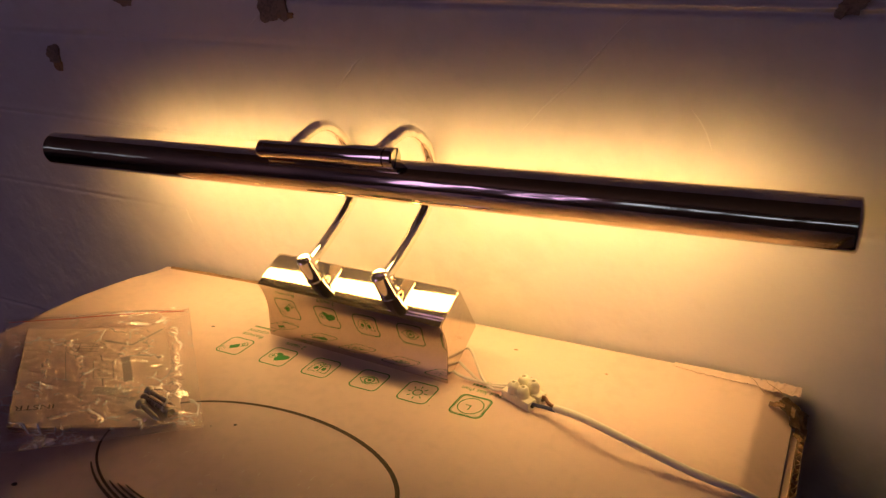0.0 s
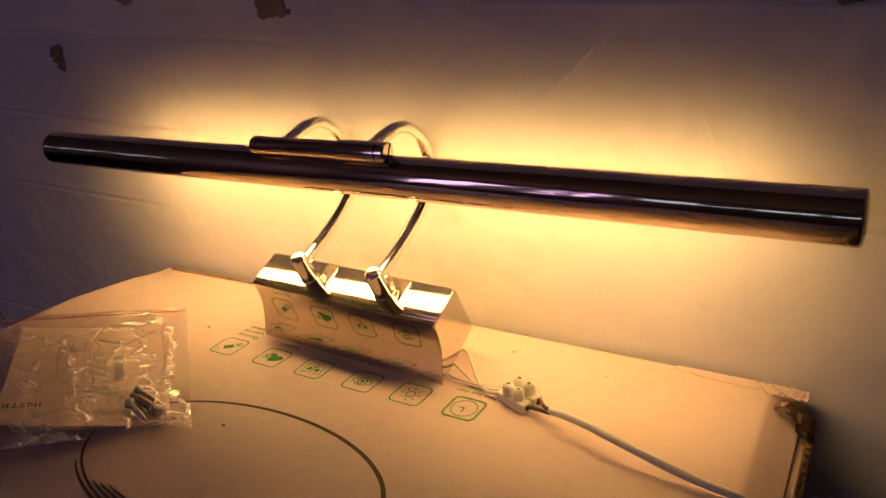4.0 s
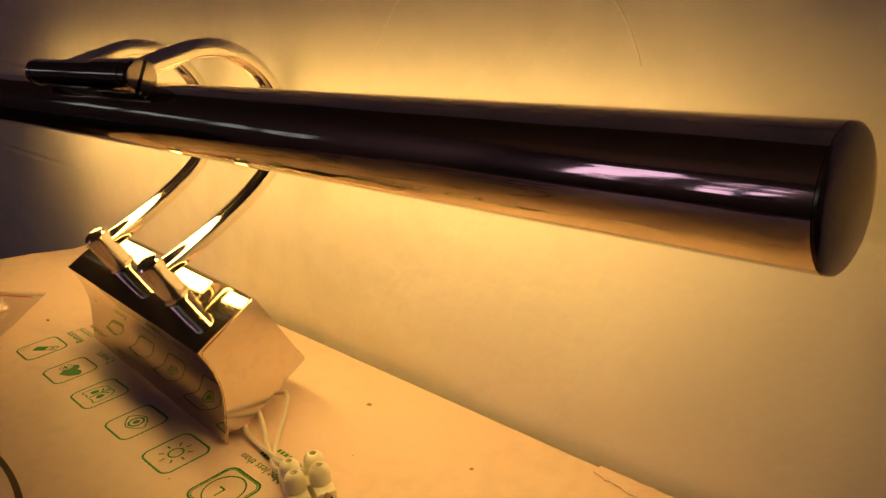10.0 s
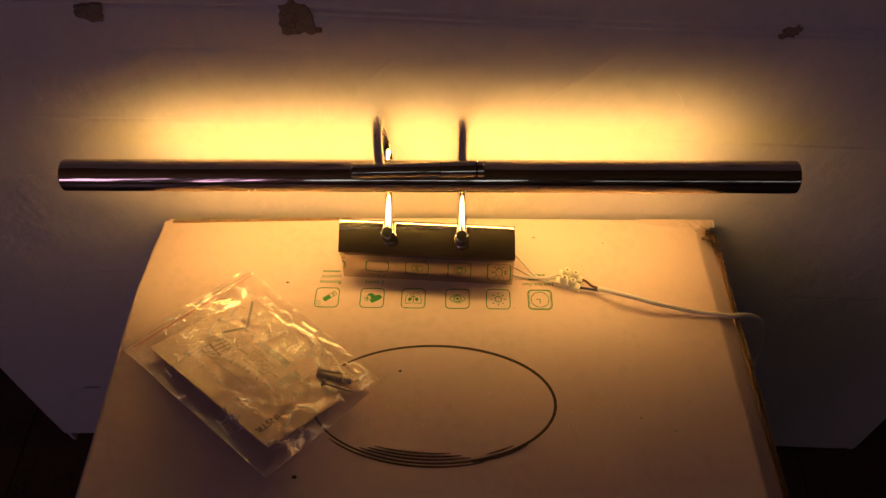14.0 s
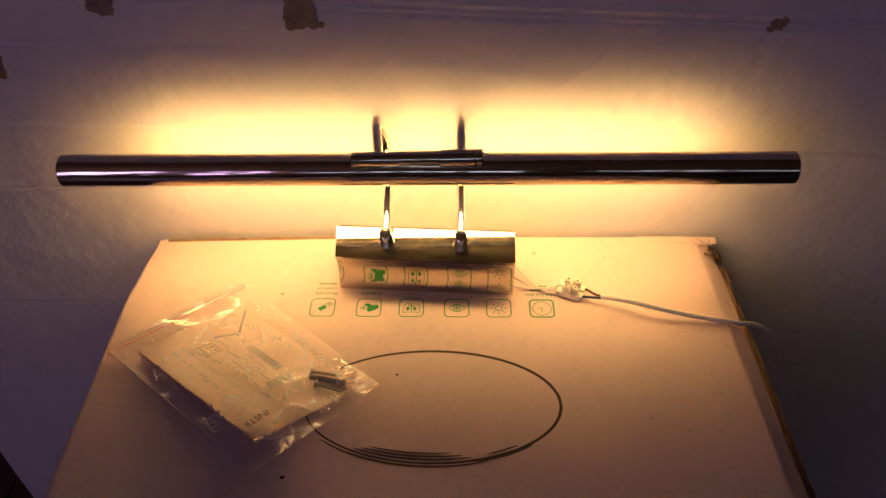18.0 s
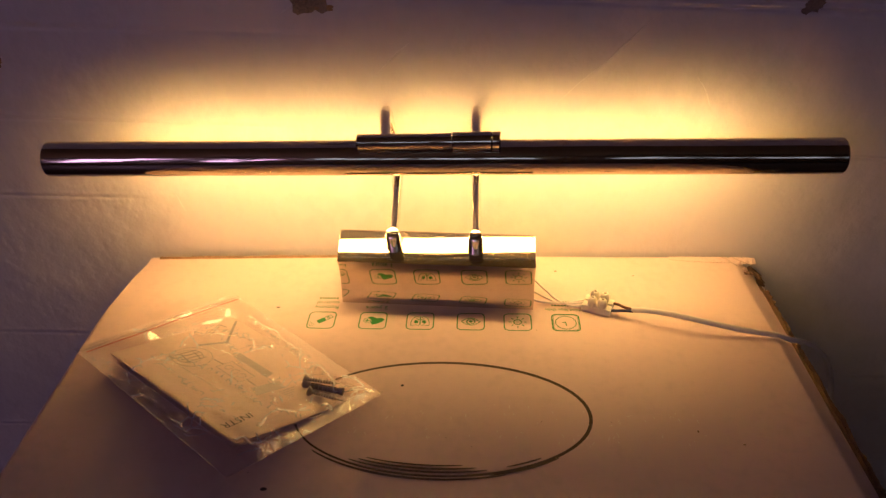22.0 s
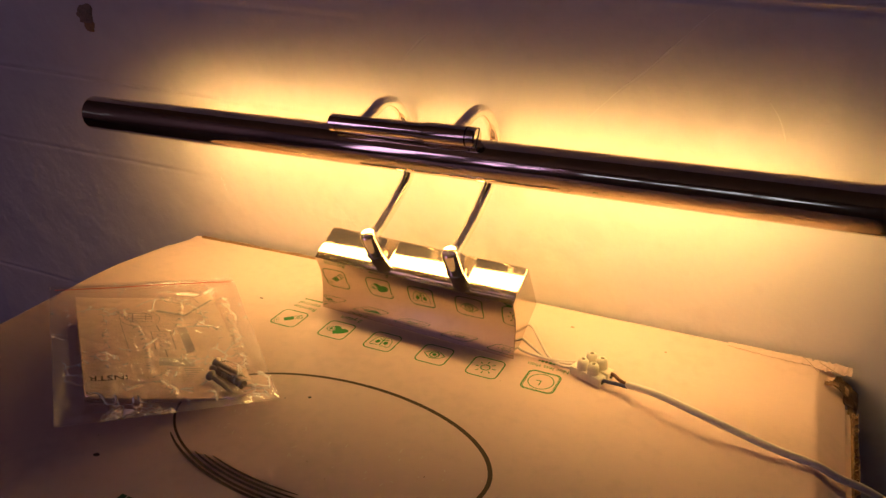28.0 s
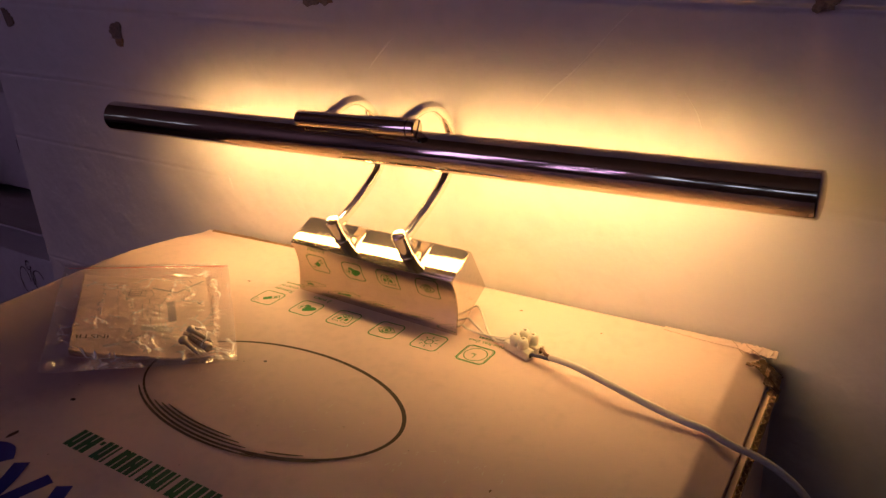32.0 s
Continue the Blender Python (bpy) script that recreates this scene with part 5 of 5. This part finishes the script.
def bag():
    t = thing("zip_bag", "clear crinkled plastic zip bag lying on the carton", "plastic bag")
    nu, nv = 130, 160
    for side, name in ((1, "upper_film"), (-1, "lower_film")):
        bm = bmesh.new()
        fold = bm.verts.layers.float.new("fold")
        g = []
        for i in range(nu + 1):
            row = []
            for j in range(nv + 1):
                u, v = i / nu, j / nv
                p = QA.lerp(QB, u).lerp(QD.lerp(QC, u), v)
                p = p + Vector((0.001 * noise.noise((v * 9, side, 3.3)), 0.001 * noise.noise((u * 9, side, 8.1)), 0))
                h = film_height(u, v, side) + (crease_height(p.x, p.y) if side > 0 else 0)
                if side > 0:
                    gz = ground(p.x, p.y)
                    p.z = max(p.z + h, gz + 0.0022 + h * 0.9 if gz >= 0 else 0, 0.0016 + abs(h) * 0.3)
                    bump = math.exp(-(((p.x + 0.073) / 0.017) ** 2 + ((p.y + 0.15) / 0.011) ** 2))
                    p.z = max(p.z, 0.0135 * bump + 0.3 * h)
                else:
                    low = p.z * (1 - min(1, 3.5 * min(u, 1 - u, v, 1 - v)) * 0.85) - 0.001
                    p.z = max(0.0009, low + 0.25 * h)
                row.append(bm.verts.new(p))
                near = min(1.0, crease_height(p.x, p.y) / 0.0006) if side > 0 else 0.0
                row[-1][fold] = near
            g.append(row)
        # Soften the step at the leaflet's rim.
        new_z = [[(g[i][j].co.z * 2 + g[i - 1][j].co.z + g[i + 1][j].co.z + g[i][j - 1].co.z + g[i][j + 1].co.z) / 6 if 0 < i < nu and 0 < j < nv else g[i][j].co.z for j in range(nv + 1)] for i in range(nu + 1)]
        for i in range(nu + 1):
            for j in range(nv + 1):
                g[i][j].co.z = new_z[i][j]
        for i in range(nu):
            for j in range(nv):
                bm.faces.new((g[i][j], g[i][j + 1], g[i + 1][j + 1], g[i + 1][j]))
        if side > 0:
            line = [g[i][10].co + Vector((0, 0, 0.0006)) for i in range(nu + 1)]
            rim = [g[i][6].co + Vector((0, 0, 0.0005)) for i in range(nu + 1)]
            sides = [[g[k][j].co.copy() for j in range(nv + 1)] for k in (0, nu)] + [[g[i][nv].co.copy() for i in range(nu + 1)]]
        part(name, bm, FILM, t, turn=False)
    part("zip_line", tube(smooth_line(line), 0.0003, 6), RED, t, "thin red zip line")
    part("zip_ridge", tube(rim, 0.0005, 6), FILM, t, "clear zip ridge")
    for s in sides:
        part("welded_seam", tube(s, 0.0002, 5), FILM, t)


bag()


# ---- clutter beyond the large carton ----
def plain_carton(name, x0, x1, y0, y1, z0, z1, label, hole=None, flap=False):
    t = thing(name, label, "carton")
    part("body", block(x0, x1, y0, y1, z0, z1, 0.003), PANEL, t)
    # Flat black oval on the closed face: the hole's shade put in as colour.
    if hole:
        hx, hz = hole
        b = bmesh.new()
        b.faces.new([b.verts.new((hx + 0.012 * math.cos(a), y0 - 0.001, hz + 0.024 * math.sin(a))) for a in np.linspace(0, 6.28, 20, endpoint=False)])
        part("hand_hole", b, BLACKGAP, t, "black oval painted as the shaded hand hole", smooth=False)
    if flap:
        b = block(x0 + 0.005, x1 - 0.005, y0, y0 + 0.18, z1 + 0.0005, z1 + 0.0035)
        bmesh.ops.rotate(b, verts=b.verts, cent=(0, y1, z1), matrix=Matrix.Rotation(radians(-9), 3, "X"))
        part("open_flap", b, PANEL, t, "raised open flap", smooth=False)
    return t


plain_carton("stacked_carton", -1.75, -0.98, 0.3, 0.62, -0.165, 0.02, "white carton with a black oval painted as the shaded hand hole", hole=(-1.1, -0.078))
low = plain_carton("lower_carton", -1.75, -0.72, 0.42, 0.8, FLOOR, -0.165, "dim white carton under the stacked one")
sk = plain_carton("sketched_carton", -1.35, -0.72, 0.16, 0.41, FLOOR, -0.205, "dim white carton with a black line print and open flap", flap=True)
bm = bmesh.new()
for k, (dx, dz, rx, rz) in enumerate(((0.0, 0.0, 0.02, 0.03), (0.045, 0.005, 0.022, 0.024), (0.02, 0.03, 0.008, 0.01), (0.028, 0.012, 0.006, 0.02))):
    pts = arc(-0.925 + dx * 0.9, -0.255 + dz, rx * 0.75, rz * 0.8, 20 * k, 20 * k + 320, 18)
    for a, b in zip(pts, pts[1:]):
        d = Vector((b[0] - a[0], b[1] - a[1])).normalized() * 0.0009
        bm.faces.new([bm.verts.new((p[0] + s * -d.y, 0.159, p[1] + s * d.x)) for p, s in ((a, -1), (b, -1), (b, 1), (a, 1))])
part("line_print", bm, INK, sk, "black printed line drawing", smooth=False)

cab = thing("side_cabinet", "dark wooden cabinet in the shadow beside the cartons", "cabinet")
CZ = -0.045
part("cabinet_top", block(-2.05, -1.22, -0.75, 0.22, CZ - 0.025, CZ, 0.003), DARKWOOD, cab)
for y0, y1 in ((-0.74, -0.715), (0.185, 0.21)):
    part("side_board", block(-2.04, -1.23, y0, y1, FLOOR, CZ - 0.026), DARKWOOD, cab, smooth=False)
part("back_board", block(-2.04, -2.02, -0.714, 0.184, FLOOR, CZ - 0.026), BLACKGAP, cab, smooth=False)
part("drawer_front", block(-1.25, -1.232, -0.71, 0.17, -0.26, CZ - 0.035, 0.002), DARKWOOD, cab)
part("shelf_board", block(-2.01, -1.255, -0.712, 0.182, -0.3, -0.285), DARKWOOD, cab, smooth=False)


def cable_coil(cx, cy, z, r, turns, seed, tilt=0.0):
    t = thing("cable_coil", "coil of dull white cable heaped on the cabinet", "cable coil", "white cable coils")
    rnd = random.Random(seed)
    pts = []
    for k in range(turns * 22 + 1):
        a = 2 * math.pi * k / 22
        rr = r * (1 + 0.12 * math.sin(a * 0.37 + seed)) + rnd.uniform(-0.003, 0.003)
        x, y, h = rr * math.cos(a), rr * 0.9 * math.sin(a), 0.006 + 0.011 * (k / 22) * 0.55 + 0.004 * math.sin(a * 1.3)
        pts.append((cx + x, cy + y * math.cos(tilt) - h * math.sin(tilt), z + h * math.cos(tilt) + abs(y + r) * math.sin(tilt)))
    part("cable_winding", tube(pts, 0.0055, 8), PVC, t)


cable_coil(-1.34, 0.1, CZ, 0.085, 7, 1)
cable_coil(-1.38, -0.06, CZ, 0.09, 5, 4)
cable_coil(-1.53, 0.03, CZ, 0.08, 6, 7)


def standing_ring(x, y, z, r):
    t = thing("cable_ring", "thick white cable ring standing on the coils", "cable coil")
    pts = [(x + 0.012 * math.sin(a * 0.5), y + r * math.cos(a), z + r * math.sin(a)) for a in np.linspace(0, 4 * math.pi, 72)]
    part("cable_winding", tube(pts, 0.0075, 10), PVC, t)


standing_ring(-1.34, 0.125, 0.068, 0.058)


def flat_spool(x, y, z, r):
    t = thing("cable_spool", "small white round spool resting on the cable ring", "spool")
    for dx, n in ((0.0, "flange"), (-0.03, "flange")):
        part(n, lathe([(0, 0.006), (0, r - 0.001), (0.001, r), (0.003, r), (0.004, r - 0.001), (0.004, 0.006)], (x + dx, y, z), (1, 0, 0), 36), PVC, t)
    part("core", lathe([(-0.026, 0.014), (0.0, 0.014)], (x, y, z), (1, 0, 0), 20), BLACKGAP, t)


flat_spool(-1.325, 0.145, 0.169, 0.034)

jar = thing("glass_jar", "squat clear jar of glittering bits on the cabinet", "jar")
part("jar_wall", lathe([(0, 0.05), (0.004, 0.056), (0.27, 0.056), (0.28, 0.05), (0.295, 0.05), (0.295, 0.047), (0.28, 0.047), (0.27, 0.053), (0.006, 0.053), (0.004, 0.0)], (-1.5, 0.15, CZ), (0, 0, 1), 28), FILM, jar, "clear glass wall")
bm = bmesh.new()
rnd = random.Random(12)
for k in range(320):
    a, r, z = rnd.uniform(0, 6.28), 0.05 * math.sqrt(rnd.random()), rnd.uniform(CZ + 0.19, CZ + 0.265)
    c = Vector((-1.5 + r * math.cos(a), 0.15 + r * math.sin(a), z))
    e = Euler((rnd.uniform(0, 6), rnd.uniform(0, 6), 0)).to_matrix()
    q = [c + e @ Vector(v) * 0.004 for v in ((1, 0, -0.7), (-1, 0, -0.7), (0, 1, 0.7), (0, -1, 0.7))]
    vs = [bm.verts.new(p) for p in q]
    for f in ((0, 1, 2), (0, 3, 1), (0, 2, 3), (1, 3, 2)):
        bm.faces.new([vs[i] for i in f])
tagged(part("glitter", bm, STEEL, jar, "silvery glittering bits", smooth=False), kind="stuff")
part("lid", lathe([(0, 0.052), (0.016, 0.052), (0.018, 0.05), (0.018, 0.0)], (-1.5, 0.15, CZ + 0.2955), (0, 0, 1), 28), KRAFT, jar, "dull lid")
